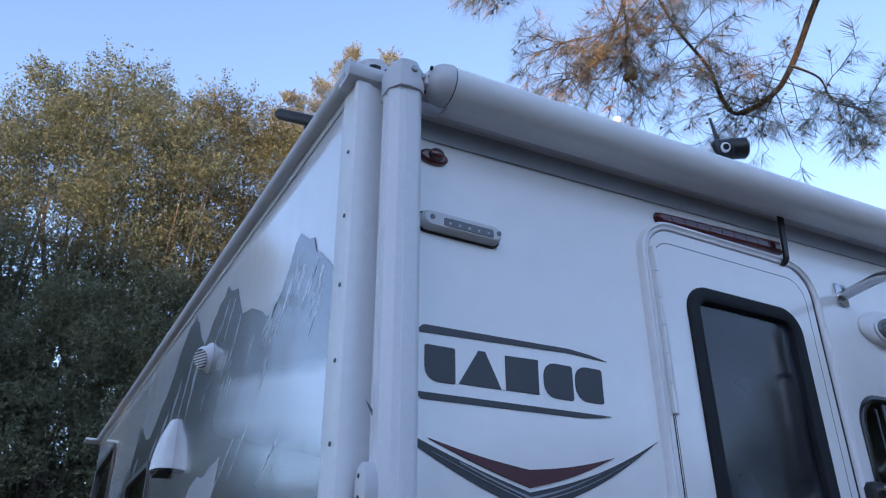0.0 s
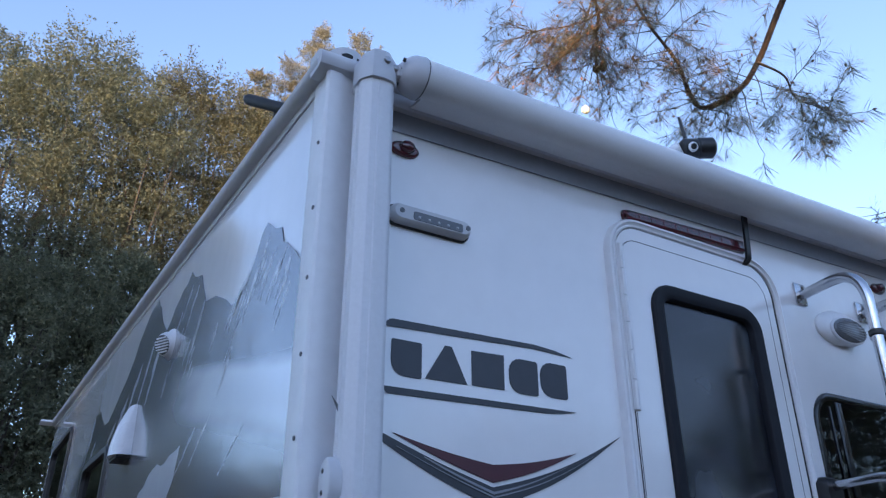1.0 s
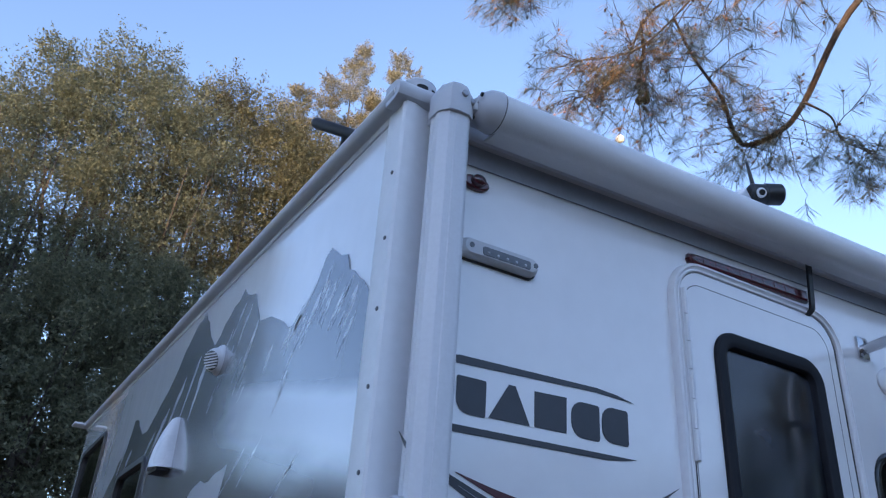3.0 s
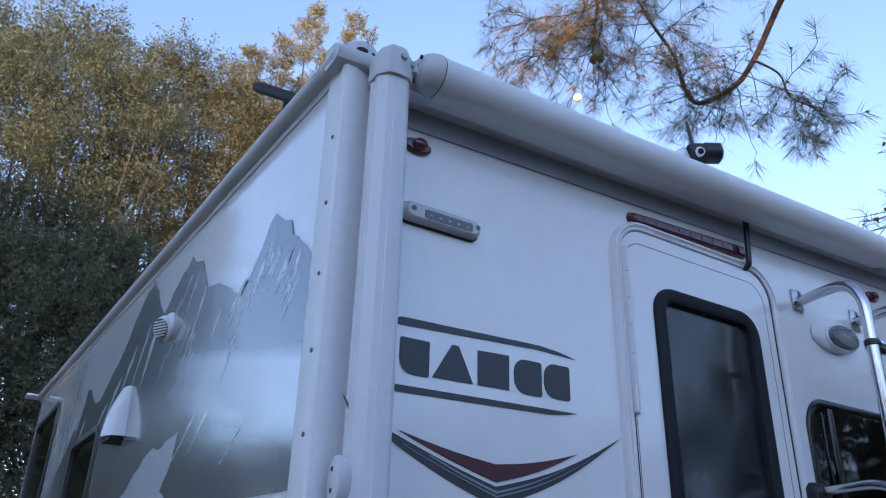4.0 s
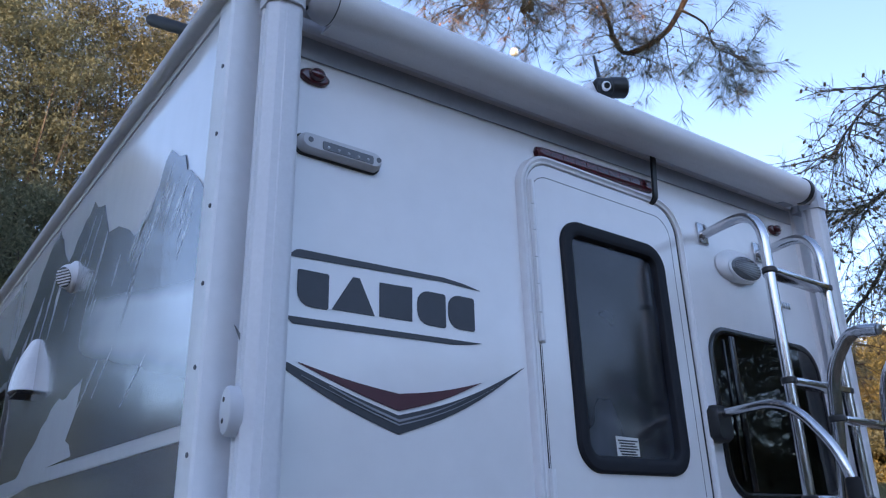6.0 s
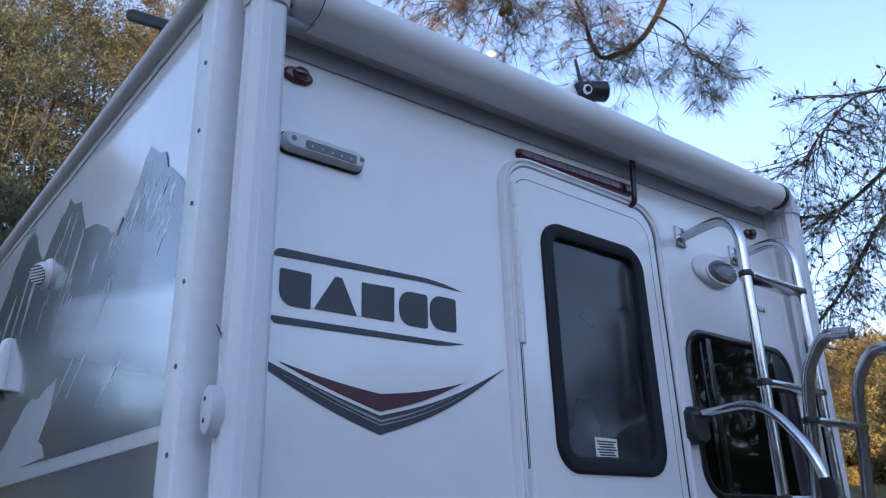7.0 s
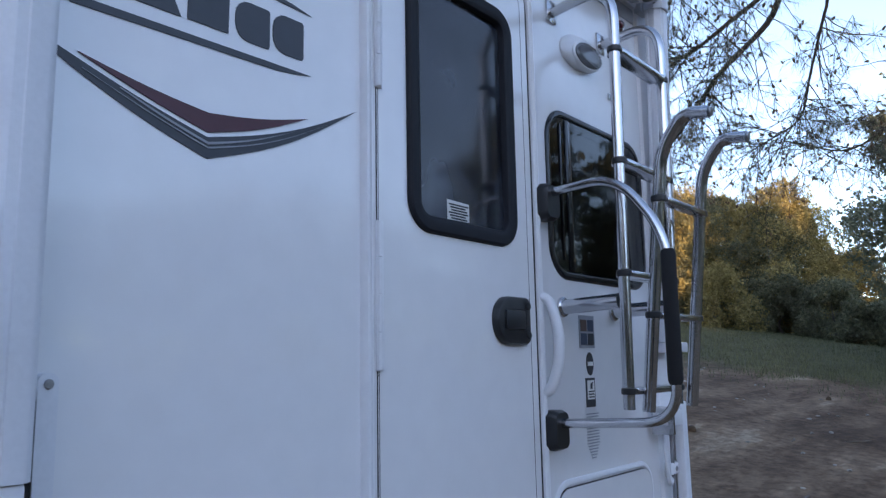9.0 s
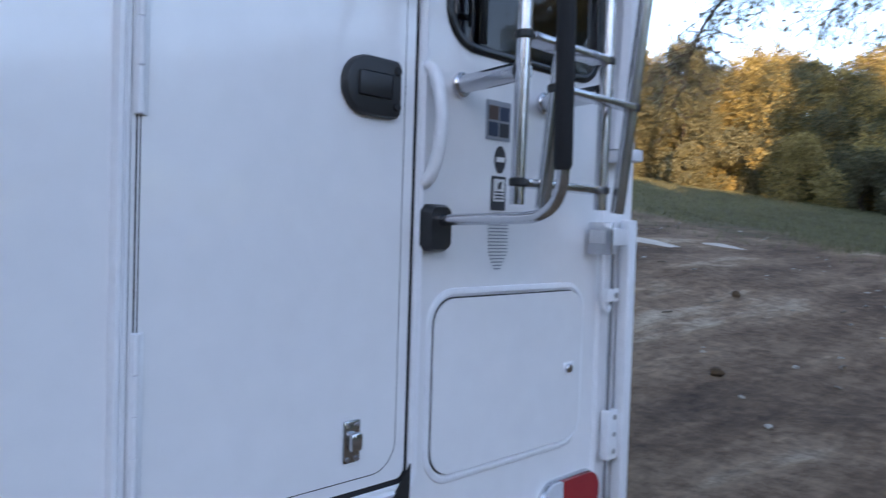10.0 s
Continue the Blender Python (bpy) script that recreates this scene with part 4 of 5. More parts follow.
decal("print_mark", [(1.712, 1.56), (1.722, 1.56), (1.726, 1.58), (1.714, 1.575)], "ink", -0.004)
for k in range(16):
    h = 0.036 if k < 11 else 0.036 - 0.005 * (k - 10)
    z = 1.487 - k * 0.0083
    decal("print_line", [(1.722 - h, z), (1.722 + h, z), (1.722 + h, z + 0.003), (1.722 - h, z + 0.003)], "light_print")

# ---- white grab handle beside the door ----
grab = thing("grab_handle", (1.466, 0, 1.56), "white moulded grab handle beside the entry door", "handle")
part("bow", tube(smooth_line([(1.452, -0.004, 1.818), (1.453, -0.032, 1.80), (1.454, -0.052, 1.74), (1.455, -0.057, 1.69), (1.455, -0.05, 1.63), (1.453, -0.03, 1.575), (1.452, -0.004, 1.556)], 6), 0.0145, 12, flat=1.0), "trim", grab)
for z in (1.822, 1.556):
    part("foot", cylinder((1.453, -0.001, z), (1.453, -0.008, z), 0.017, 14, 0.002), "trim", grab)

# ---- folding assist rail ----
rail = thing("assist_rail", (1.485, 0, 1.46), "bent aluminium assist rail with black foam grip", "handrail")
for z0, z1 in ((2.028, 2.13), (1.408, 1.513)):
    part("mount", loft([on_rear(rrect(1.44 + d, 1.515 - d, z0 + d, z1 - d, 0.018), y) for d, y in ((0, -0.001), (0, -0.03), (0.006, -0.045))]), "black", rail, "black plastic hinge mount")
part("bar", tube(bent([(1.478, -0.03, 2.105), (1.474, -0.235, 2.118), (1.468, -0.365, 1.95), (1.49, -0.358, 1.49), (1.48, -0.03, 1.478)], 0.09, 8), 0.0125, 16), "chrome", rail, "satin aluminium tube")
part("foam_grip", tube([(1.4685, -0.3655, 1.91), (1.4690, -0.3655, 1.9), (1.485, -0.3585, 1.59), (1.4855, -0.3585, 1.58)], [0.014, 0.0185, 0.0185, 0.014], 16), "foam", rail, "black foam grip")

# ---- ladder ----
ladder = thing("ladder", (1.7, -0.21, 1.5), "polished aluminium rear ladder with a folded lower section", "ladder")
LX, RX = 1.530, 1.845
for x in (LX, RX):
    part("rail", tube(bent([(x + 0.045, -0.005, 2.680), (x, -0.228, 2.682), (x, -0.212, 1.515)], 0.165, 10), 0.0155, 16), "chrome", ladder, "polished tube rail")
    part("flange", box(x + 0.02, x + 0.07, -0.008, 0.0, 2.65, 2.72, 0.003), "chrome", ladder)
    for dz in (2.66, 2.71):
        part("bolt", screw((x + 0.045 + 0.016 * (1 if dz > 2.69 else -1), -0.008, dz), (0, -1, 0), 0.006), "steel", ladder)
for z in (2.487, 2.172, 1.868, 1.562):
    y = -0.213 - 0.012 * (z - 1.5)
    part("rung", box(LX + 0.015, RX - 0.015, y - 0.02, y + 0.032, z - 0.01, z + 0.008, 0.004), "chrome", ladder, "flat aluminium tread")
    for x in (LX, RX):
        part("clamp", cylinder((x, y, z - 0.009), (x, y, z + 0.009), 0.02, 18, 0.003), "black", ladder, "black plastic rung clamp")
FLX, FRX = 1.577, 1.872
for x in (FLX, FRX):
    part("folded_rail", tube(bent([(x, -0.455, 2.268), (x, -0.385, 2.278), (x, -0.32, 2.19), (x, -0.243, 1.508)], 0.1, 8), 0.0165, 16), "chrome", ladder, "folded lower rail with hooked end")
    part("plug", cylinder((x, -0.455, 2.268), (x, -0.462, 2.267), 0.0135, 14, 0.002), "steel", ladder)
for z in (2.062, 1.757):
    y = -0.243 - 0.113 * (z - 1.508)
    part("rung", box(FLX + 0.015, FRX - 0.015, y - 0.024, y + 0.012, z - 0.01, z + 0.006, 0.004), "chrome", ladder, "flat aluminium tread")
    for x in (FLX, FRX):
        part("clamp", cylinder((x, y, z - 0.009), (x, y, z + 0.009), 0.021, 18, 0.003), "black", ladder, "black plastic rung clamp")
for x in (LX + 0.04, RX + 0.04):
    part("standoff", tube([(x, -0.002, 1.793), (x - 0.03, -0.215, 1.797)], 0.021, 14), "chrome", ladder, "polished standoff tube")
    part("standoff_foot", cylinder((x, 0.0, 1.793), (x, -0.014, 1.793), 0.029, 16, 0.004), "chrome", ladder)
    part("standoff_clamp", cylinder((x - 0.03, -0.196, 1.797), (x - 0.03, -0.212, 1.797), 0.024, 16, 0.003), "black", ladder)
emblem = thing("name_plate", (2.0, 0, 2.52), "small ribbed chrome name plate on the rear wall", "badge")
for k in range(7):
    part("bar", box(1.93 + k * 0.016, 1.941 + k * 0.016, -0.006, 0.0, 2.505, 2.527, 0.001), "chrome", emblem)

# ---- awning ----
awning = thing("awning", (1.1, -0.06, 1.5), "rolled grey awning with white folding arms above the door", "awning")
AY, AR = -0.1, 0.045
END = 2.095


def az(x):
    """The roll rises a little along the wall."""
    return 2.866 + 0.034 * (x - 0.174)


roll = [(AR * (1 + 0.012 * math.sin(3 * a)) * math.cos(a), AR * (1 + 0.012 * math.sin(3 * a)) * math.sin(a)) for a in (2 * math.pi * k / 40 for k in range(40))]
xs = [0.170 + (END - 0.172) * k / 24 for k in range(25)]
part("roll", loft([[(x, AY + c, az(x) + s + 0.0022 * noise.noise((x * 2, 0, 0))) for c, s in roll] for x in xs]), "fabric", awning, "rolled light grey vinyl", 60)
part("valance", loft([[(x, AY + dy, az(x) + dz) for dy, dz in ((0.0, -0.043), (0.016, -0.045), (0.034, -0.044), (0.055, -0.040), (0.056, -0.036), (0.034, -0.036), (0.02, -0.03))] for x in (0.182, END - 0.006)]), "fabric", awning, "hanging valance edge")
# added strip: the roll's shade on the wall, put into a dark grey
part("shade_strip", loft([[(x, dy, az(x) + dz) for dy, dz in ((-0.0025, -0.083), (-0.005, -0.082), (-0.006, -0.05), (-0.006, -0.03), (-0.0025, -0.03))] for x in (0.118, 2.16)]), "under_roll_grey", awning, "dark strip for the shade behind the roll")
part("wall_rail", loft([[(x, dy, az(x) - 0.008 + dz) for dy, dz in ((-0.003, -0.02), (-0.02, -0.02), (-0.025, -0.012), (-0.025, 0.012), (-0.003, 0.014))] for x in (0.125, 2.15)]), "alu_white", awning, "white awning mounting rail")
part("spring_bracket", loft([[(x, AY + dy, az(x) + dz) for dy, dz in ((0.03, -0.046), (0.045, -0.045), (0.06, -0.041), (0.06, -0.036), (0.03, -0.04))] for x in (END - 0.085, END - 0.02)]), "under_roll_grey", awning, "dark grey end bracket under the roll")
for x0, s in ((0.168, -1), (END + 0.002, 1)):
    AZ = az(x0)
    cap = part("end_cap", loft([[(x0 + s * d, AY + r * math.cos(a), AZ + r * math.sin(a)) for a in (2 * math.pi * k / 32 for k in range(32))] for d, r in ((-0.004, AR + 0.004), (0.0, AR + 0.0045), (0.004, AR + 0.003), (0.018, AR + 0.001), (0.03, AR - 0.006), (0.04, AR - 0.016), (0.046, AR - 0.028), (0.048, AR - 0.036))]), "grey_plastic", awning, "grey moulded end cap")
    part("cap_band", loft([[(x0 + s * d, AY + (AR + e) * math.cos(a), AZ + (AR + e) * math.sin(a)) for a in (2 * math.pi * k / 32 for k in range(32))] for d, e in (((-0.007, 0.0), (-0.007, 0.003), (-0.004, 0.003), (-0.004, 0.0)) if s < 0 else ((-0.024, 0.0), (-0.024, 0.004), (-0.004, 0.004), (-0.004, 0.0)))], cap=False, wrap=True), "black", cap)
    part("axle", cylinder((x0 + s * 0.045, AY, AZ), (x0 + s * 0.075, AY, AZ), 0.011, 14, 0.002), "steel", awning)
    for a in (0.4, 2.5, 4.5):
        part("cap_screw", cylinder((x0 + s * 0.045, AY - 0.03 * math.cos(a), AZ + 0.03 * math.sin(a)), (x0 + s * 0.0495, AY - 0.03 * math.cos(a), AZ + 0.03 * math.sin(a)), 0.005, 8), "seam", cap)


def arm(x0, x1, s, low, up=0.0, back=0.0):
    """One folded arm: a channel post with a moulded head."""
    w = x1 - x0
    sec = [(x0, -0.05), (x0, -0.058), (x0 + 0.003, -0.061), (x0 + 0.003, -0.068), (x0, -0.071), (x0, -0.084), (x0 + 0.016, -0.102), (x0 + w * 0.42, -0.104), (x0 + w * 0.45, -0.106), (x0 + w * 0.8, -0.106), (x1 - 0.008, -0.104), (x1, -0.096), (x1, -0.05)]
    post = part("arm", loft([[(a, b + (back if z == low and b < -0.03 else 0), z) for a, b in sec] for z in (low, 2.83 + up)]), "alu_white", awning, "white folding awning arm")
    h = part("arm_head", loft([[(x0 - 0.004 + (w + 0.008) * u, v, z) for u, v in ((0, -0.048), (0, -0.085), (0.22, -0.11), (0.5, -0.114), (0.8, -0.112), (1, -0.1), (1, -0.048))] for z in (2.824 + up, 2.832 + up, 2.88 + up)]
                              + [[(x0 + 0.006 + (w - 0.012) * u, v * 0.95, 2.9 + up) for u, v in ((0, -0.048), (0, -0.085), (0.22, -0.11), (0.5, -0.114), (0.8, -0.112), (1, -0.1), (1, -0.048))]]), "grey_plastic", awning, "moulded grey arm head")
    part("bolt", cylinder((x0 + w * 0.62, -0.11, 2.872 + up), (x0 + w * 0.62, -0.119, 2.872 + up), 0.008, 12, 0.002), "steel", h)
    ex = x1 if s > 0 else x0
    part("ear", box(min(ex, ex + s * 0.019), max(ex, ex + s * 0.019), -0.112, -0.08, 2.846 + up, 2.88 + up, 0.007), "grey_plastic", h)
    part("bolt", cylinder((ex + s * 0.011, -0.111, 2.866 + up), (ex + s * 0.011, -0.116, 2.866 + up), 0.0045, 10), "steel", h)
    part("top_bracket", box(x0 + 0.008, x1 - 0.008, -0.035, -0.004, 2.83 + up, 2.87 + up, 0.006), "grey_plastic", awning)
    part("foot_bracket", box(x0 + 0.006, x1 - 0.006, -0.1, -0.004, low - 0.035, low - 0.001, 0.005), "alu_white", awning)
    return post


arm(0.043, 0.113, 1, 1.505)
arm(2.165, 2.241, -1, 1.7, 0.066, 0.035)
knob2 = part("lock_lever", loft([[(x, -0.064 + 0.028 * k * math.cos(t), 2.0 + 0.048 * k * math.sin(t) * (1 if math.sin(t) > 0 else 0.9)) for t in (2 * math.pi * i / 20 for i in range(20))] for x, k in ((0.045, 0.92), (0.028, 0.92), (0.023, 0.84), (0.02, 0.55))]), "grey_plastic", awning, "grey arm lock lever")
for z in (1.985, 2.02):
    part("lever_hole", cylinder((0.024, -0.064, z), (0.0195, -0.064, z), 0.0045, 10), "seam", awning)
part("arm_tab", loft([on_rear(rrect(0.146, 0.174, 1.46, 1.637, (0.013, 0.013, 0.004, 0.004)), y) for y in (-0.004, -0.022)]), "alu_white", awning, "white riveted tab beside the arm")
part("tab_rivet", screw((0.160, -0.022, 1.622), (0, -1, 0), 0.007), "steel", awning)
part("tab_gap", box(0.1425, 0.1455, -0.021, -0.006, 1.44, 1.602, 0.0008), "seam", awning)
part("cradle", loft([[(1.318 + a, b, z) for a, b in ((-0.009, -0.036 - e), (0.009, -0.036 - e), (0.009, -0.028 - e), (-0.009, -0.028 - e))] for z, e in ((2.875, 0.01), (2.80, 0.004), (2.75, 0.0), (2.735, -0.002), (2.724, -0.012), (2.72, -0.024))]), "black", awning, "black cradle strap")

# ---- roof things ----
vent = thing("plumbing_vent", (0.055, 0.05, ROOF + 0.03), "light grey round plumbing vent on the roof corner", "roof vent")
part("pipe", cylinder((0.055, 0.05, ROOF + 0.03), (0.055, 0.05, 2.946), 0.03, 20, 0.002), "grey_plastic", vent)
part("cap", cylinder((0.055, 0.05, 2.94), (0.055, 0.05, 2.984), 0.042, 28, 0.008), "grey_plastic", vent)
for k in range(6):
    a = 2 * math.pi * k / 6
    part("rib", box(0.055 + 0.033 * math.cos(a) - 0.004, 0.055 + 0.033 * math.cos(a) + 0.004, 0.05 + 0.033 * math.sin(a) - 0.004, 0.05 + 0.033 * math.sin(a) + 0.004, 2.92, 2.941, 0.001), "grey_plastic", vent)
for k in range(7):
    a0 = 2 * math.pi * k / 7
    part("slot", loft([[(0.055 + 0.0425 * math.cos(a0 + t) , 0.05 + 0.0425 * math.sin(a0 + t), 2.953 + q * (0.004 + 0.003 * math.cos(t * 4.5))) for t in (-0.32 + 0.08 * i for i in range(9))] for q in (-1, 1)], closed_ring=False, cap=False), "seam", vent, "dark vent slot")
part("base", cylinder((0.055, 0.05, ROOF + 0.031), (0.055, 0.05, ROOF + 0.04), 0.05, 24, 0.003), "grey_plastic", vent)
ant = thing("antenna", (0.03, 0.33, roof_z(0.33) + 0.03), "short black antenna mast on a roof bracket", "antenna")
part("rod", tube([(0.02, 0.29, 2.965), (-0.054, 0.435, 3.064), (-0.058, 0.443, 3.069)], [0.015, 0.016, 0.013], 14), "rubber", ant)
part("bracket", tube(smooth_line([(0.03, 0.36, roof_z(0.36) + 0.03), (0.01, 0.37, 2.955), (0.005, 0.35, 2.985), (-0.005, 0.335, 3.005)], 5), 0.014, 12), "rubber", ant)
part("foot", box(0.0, 0.06, 0.33, 0.4, roof_z(0.36) + 0.03, roof_z(0.36) + 0.042, 0.003), "rubber", ant)
eye = thing("security_camera", (1.03, 0.03, roof_z(0.03, 1.03) + 0.03), "white and black wireless security camera on the roof edge", "camera")
part("foot", cylinder((1.03, 0.03, roof_z(0.03, 1.03) + 0.03), (1.03, 0.03, roof_z(0.03, 1.03) + 0.038), 0.035, 18, 0.002), "trim", eye)
part("stand", tube(smooth_line([(1.03, 0.03, roof_z(0.03, 1.03) + 0.031), (1.02, 0.0, 2.962), (1.016, -0.05, 2.974), (1.03, -0.085, 2.985)], 5), [0.013] * 6 + [0.022] * 10, 12), "trim", eye, "white swivel mount")
part("body", cylinder((1.03, -0.085, 2.985), (1.075, -0.108, 2.987), 0.0285, 24, 0.006), "black", eye, "black housing")
part("face", cylinder((1.066, -0.104, 2.987), (1.112, -0.13, 2.989), 0.0305, 24, 0.006), "black", eye, "black glossy face")
part("lens_ring", cylinder((1.112, -0.13, 2.989), (1.114, -0.131, 2.989), 0.018, 18), "rubber", eye)
part("side_dial", cylinder((1.042, -0.112, 2.977), (1.037, -0.122, 2.974), 0.014, 20, 0.002), "trim", eye)
part("dial_ring", cylinder((1.0375, -0.121, 2.9745), (1.0362, -0.1236, 2.973), 0.0085, 20), "black", eye)
part("aerial", tube([(1.066, -0.08, 3.0), (1.058, -0.08, 3.04), (1.047, -0.08, 3.1)], [0.007, 0.006, 0.004], 10), "black", eye)

# ---- jacks ----
def jack(x, y, s, label):
    j = thing("camper_jack", (x, y, 0), label, "jack", "camper jacks")
    part("housing", loft([[(x + s * a, y + b, z) for a, b in [(0.033 * math.cos(t) * k, 0.04 * math.sin(t) * k) for t in (2 * math.pi * i / 24 for i in range(24))]] for z, k in ((1.742, 1.0), (1.846, 1.0), (1.857, 0.94), (1.860, 0.8))]), "trim", j, "white rounded jack cover")
    part("saddle", box(x - 0.042, x + 0.042, y - 0.046, y + 0.05, 1.685, 1.741, 0.006), "trim", j)
    part("gusset", loft([[(x + s * 0.034, y + b, 1.739), (x + s * 0.042, y + b, 1.739), (x + s * 0.034, y + b, 1.768)] for b in (-0.03, 0.03)]), "trim", j)
    part("outer_tube", cylinder((x, y, 0.5), (x, y, 1.684), 0.027, 18), "alu_white", j)
    part("leg", cylinder((x, y, 0.05), (x, y, 0.5), 0.022, 16), "steel", j)
    part("foot_pad", cylinder((x, y, ground_z(x, y) - 0.02), (x, y, 0.05), 0.08, 20, 0.006), "steel", j)
    part("bolt", cylinder((x + s * 0.02, y - 0.027, 1.665), (x + s * 0.02, y - 0.04, 1.665), 0.009, 10, 0.002), "steel", j)
    for z in (1.66, 0.9):
        part("bracket", box(min(x, x + s * 0.06), max(x, x + s * 0.06), y + 0.027, y + 0.11, z - 0.03, z, 0.003), "alu_white", j)
    return j


jack(-0.026, -0.114, 1, "white corner jack with rounded cover")
jack(W + 0.046, 0.35, -1, "white corner jack with rounded cover")
jack(-0.046, 2.6, 1, "white corner jack with rounded cover")
jack(W + 0.046, 2.6, -1, "white corner jack with rounded cover")
mount = thing("jack_bracket", (2.2, 0, 0.8), "white jack bracket with cable and plates on the corner", "bracket")
part("upper_clamp", box(2.10, 2.21, -0.075, -0.012, 1.425, 1.475, 0.006), "trim", mount)
part("clamp_lip", box(2.10, 2.108, -0.09, -0.012, 1.40, 1.49, 0.002), "chrome", mount)
part("cable", tube(smooth_line([(2.15, -0.03, 1.425), (2.148, -0.035, 1.33), (2.155, -0.035, 1.27), (2.18, -0.032, 1.235), (2.2, -0.03, 1.25)], 6), 0.007, 10), "trim", mount)
part("rod", cylinder((2.2, -0.034, 0.66), (2.2, -0.034, 1.40), 0.006, 12), "lens_grey", mount)
part("mid_plate", box(2.17, 2.235, -0.04, -0.022, 1.262, 1.3, 0.003), "trim", mount)
part("bolt", screw((2.215, -0.04, 1.28), (0, -1, 0), 0.009), "steel", mount)
part("low_plate", box(2.185, 2.238, -0.05, -0.022, 0.8, 0.945, 0.003), "trim", mount)
for z in (0.825, 0.875, 0.925):
    part("bolt", screw((2.215, -0.05, z), (0, -1, 0), 0.008), "steel", mount)
part("channel", box(2.24, 2.284, -0.062, -0.028, 0.62, 1.5, 0.006), "trim", mount, "white vertical mounting channel")


# ---- trees ----
def leaf_mesh(name, centres, size, mat, seed, flat=0.0):
    """Many small leaves: one small blade each, turned at random."""
    r = np.random.RandomState(seed)
    n = len(centres)
    u = r.normal(size=(n, 3))
    u /= np.linalg.norm(u, axis=1)[:, None]
    v = r.normal(size=(n, 3))
    v -= u * np.sum(u * v, axis=1)[:, None]
    v /= np.linalg.norm(v, axis=1)[:, None]
    s = size * r.uniform(0.6, 1.35, size=(n, 1))
    c = np.asarray(centres)
    verts = np.stack((c - u * s, c + v * s * 0.8, c + u * s - v * s * 0.4), axis=1)
    me = bpy.data.meshes.new(name)
    me.vertices.add(3 * n)
    me.vertices.foreach_set("co", verts.reshape(-1))
    me.loops.add(3 * n)
    me.loops.foreach_set("vertex_index", np.arange(3 * n, dtype=np.int32))
    me.polygons.add(n)
    me.polygons.foreach_set("loop_start", np.arange(0, 3 * n, 3, dtype=np.int32))
    me.polygons.foreach_set("loop_total", np.full(n, 3, dtype=np.int32))
    me.update(calc_edges=True)
    me.materials.append(M[mat])
    return me


def crown_points(r, clumps, per, spread):
    """Leaves in clumps, denser at each clump's outside."""
    out = []
    for cx, cy, cz, rad in clumps:
        d = r.normal(size=(per, 3))
        d /= np.linalg.norm(d, axis=1)[:, None]
        q = rad * r.uniform(0.25, 1.0, size=(per, 1)) ** 0.45
        out.append(np.array((cx, cy, cz)) + d * q * np.array((1, 1, spread)) + r.normal(size=(per, 3)) * rad * 0.13)
    return np.concatenate(out)


# openings cut into the foliage so the low sun reaches the top of the rear wall
SUN_GAPS = [((1.66, 0, 2.74), 0.09), ((2.02, -0.05, 2.82), 0.11), ((1.75, -0.14, 2.9), 0.09)]


def open_gaps(pts):
    """Leaves out what stands in the sun's way to the gaps."""
    s = np.array(to_sun)
    keep = np.ones(len(pts), dtype=bool)
    for at, r in SUN_GAPS:
        v = pts - np.array(at)
        along = v @ s
        off = np.linalg.norm(v - along[:, None] * s, axis=1)
        keep &= (along < 5) | (off > r)
    return pts[keep]


def tree(x, y, height, width, mat, seed, clumps=46, per=800, leaf=0.07, base=0.25, label="", group="", sprays=True, lean=0.0):
    """A broad tree: tapered trunk, limbs to the clumps, and a ragged crown."""
    r = np.random.RandomState(seed)
    rng = random.Random(seed)
    z0 = ground_z(x, y) - 0.1
    t = thing("tree", (x, y, z0), label, "tree", group)
    cl = []
    for k in range(clumps):
        u = (k + 0.5) / clumps
        h = base + (1 - base) * u ** 0.85
        prof = math.sin(math.pi * min(1, 0.16 + 0.8 * (h - base) / (1 - base))) ** 0.7
        a = k * 2.399 + rng.uniform(-0.5, 0.5)
        q = width * 0.5 * prof * rng.uniform(0.35, 1.0)
        rad = width * rng.uniform(0.10, 0.19) * (0.75 + 0.3 * prof)
        cl.append((x + q * math.cos(a) + lean * h, y + q * math.sin(a), z0 + height * h - rad * 0.6, rad))
    pts = crown_points(r, cl, per, 0.85)
    if sprays:
        # loose shoots that break the outline
        extra = []
        for cx, cy, cz, rad in cl:
            for k in range(7):
                d = r.normal(size=3)
                d[2] = abs(d[2]) * 0.9 + 0.15
                d /= np.linalg.norm(d)
                p = np.array((cx, cy, cz)) + d * rad * 0.8
                n = 32
                s = r.uniform(0, 1, size=(n, 1))
                extra.append(p + d * s * rad * 0.75 + r.normal(size=(n, 3)) * (0.09 * rad))
        pts = np.concatenate([pts] + extra)
    pts = open_gaps(pts)
    me = leaf_mesh("crown", pts, leaf, mat, seed + 1)
    ob = new("crown", me)
    ob.parent, ob.matrix_parent_inverse = t, t.matrix_basis.inverted()
    b = bmesh.new()
    top = z0 + height * 0.62
    trunk = smooth_line([(x, y, z0), (x + rng.uniform(-.2, .2), y + rng.uniform(-.2, .2), z0 + height * 0.2), (x + rng.uniform(-.4, .4) + lean * 0.4, y + rng.uniform(-.4, .4), z0 + height * 0.42), (x + lean * 0.6, y, top)], 5)
    n = len(trunk)
    tube(trunk, [height * 0.022 * (1 - 0.72 * i / (n - 1)) * (1.35 if i == 0 else 1) for i in range(n)], 10, b)
    for cx, cy, cz, rad in cl[::3]:
        k = rng.randrange(n // 3, n - 1)
        p = trunk[k]
        mid = (p + Vector((cx, cy, cz))) / 2 + Vector((0, 0, -0.05 * height * rng.random()))
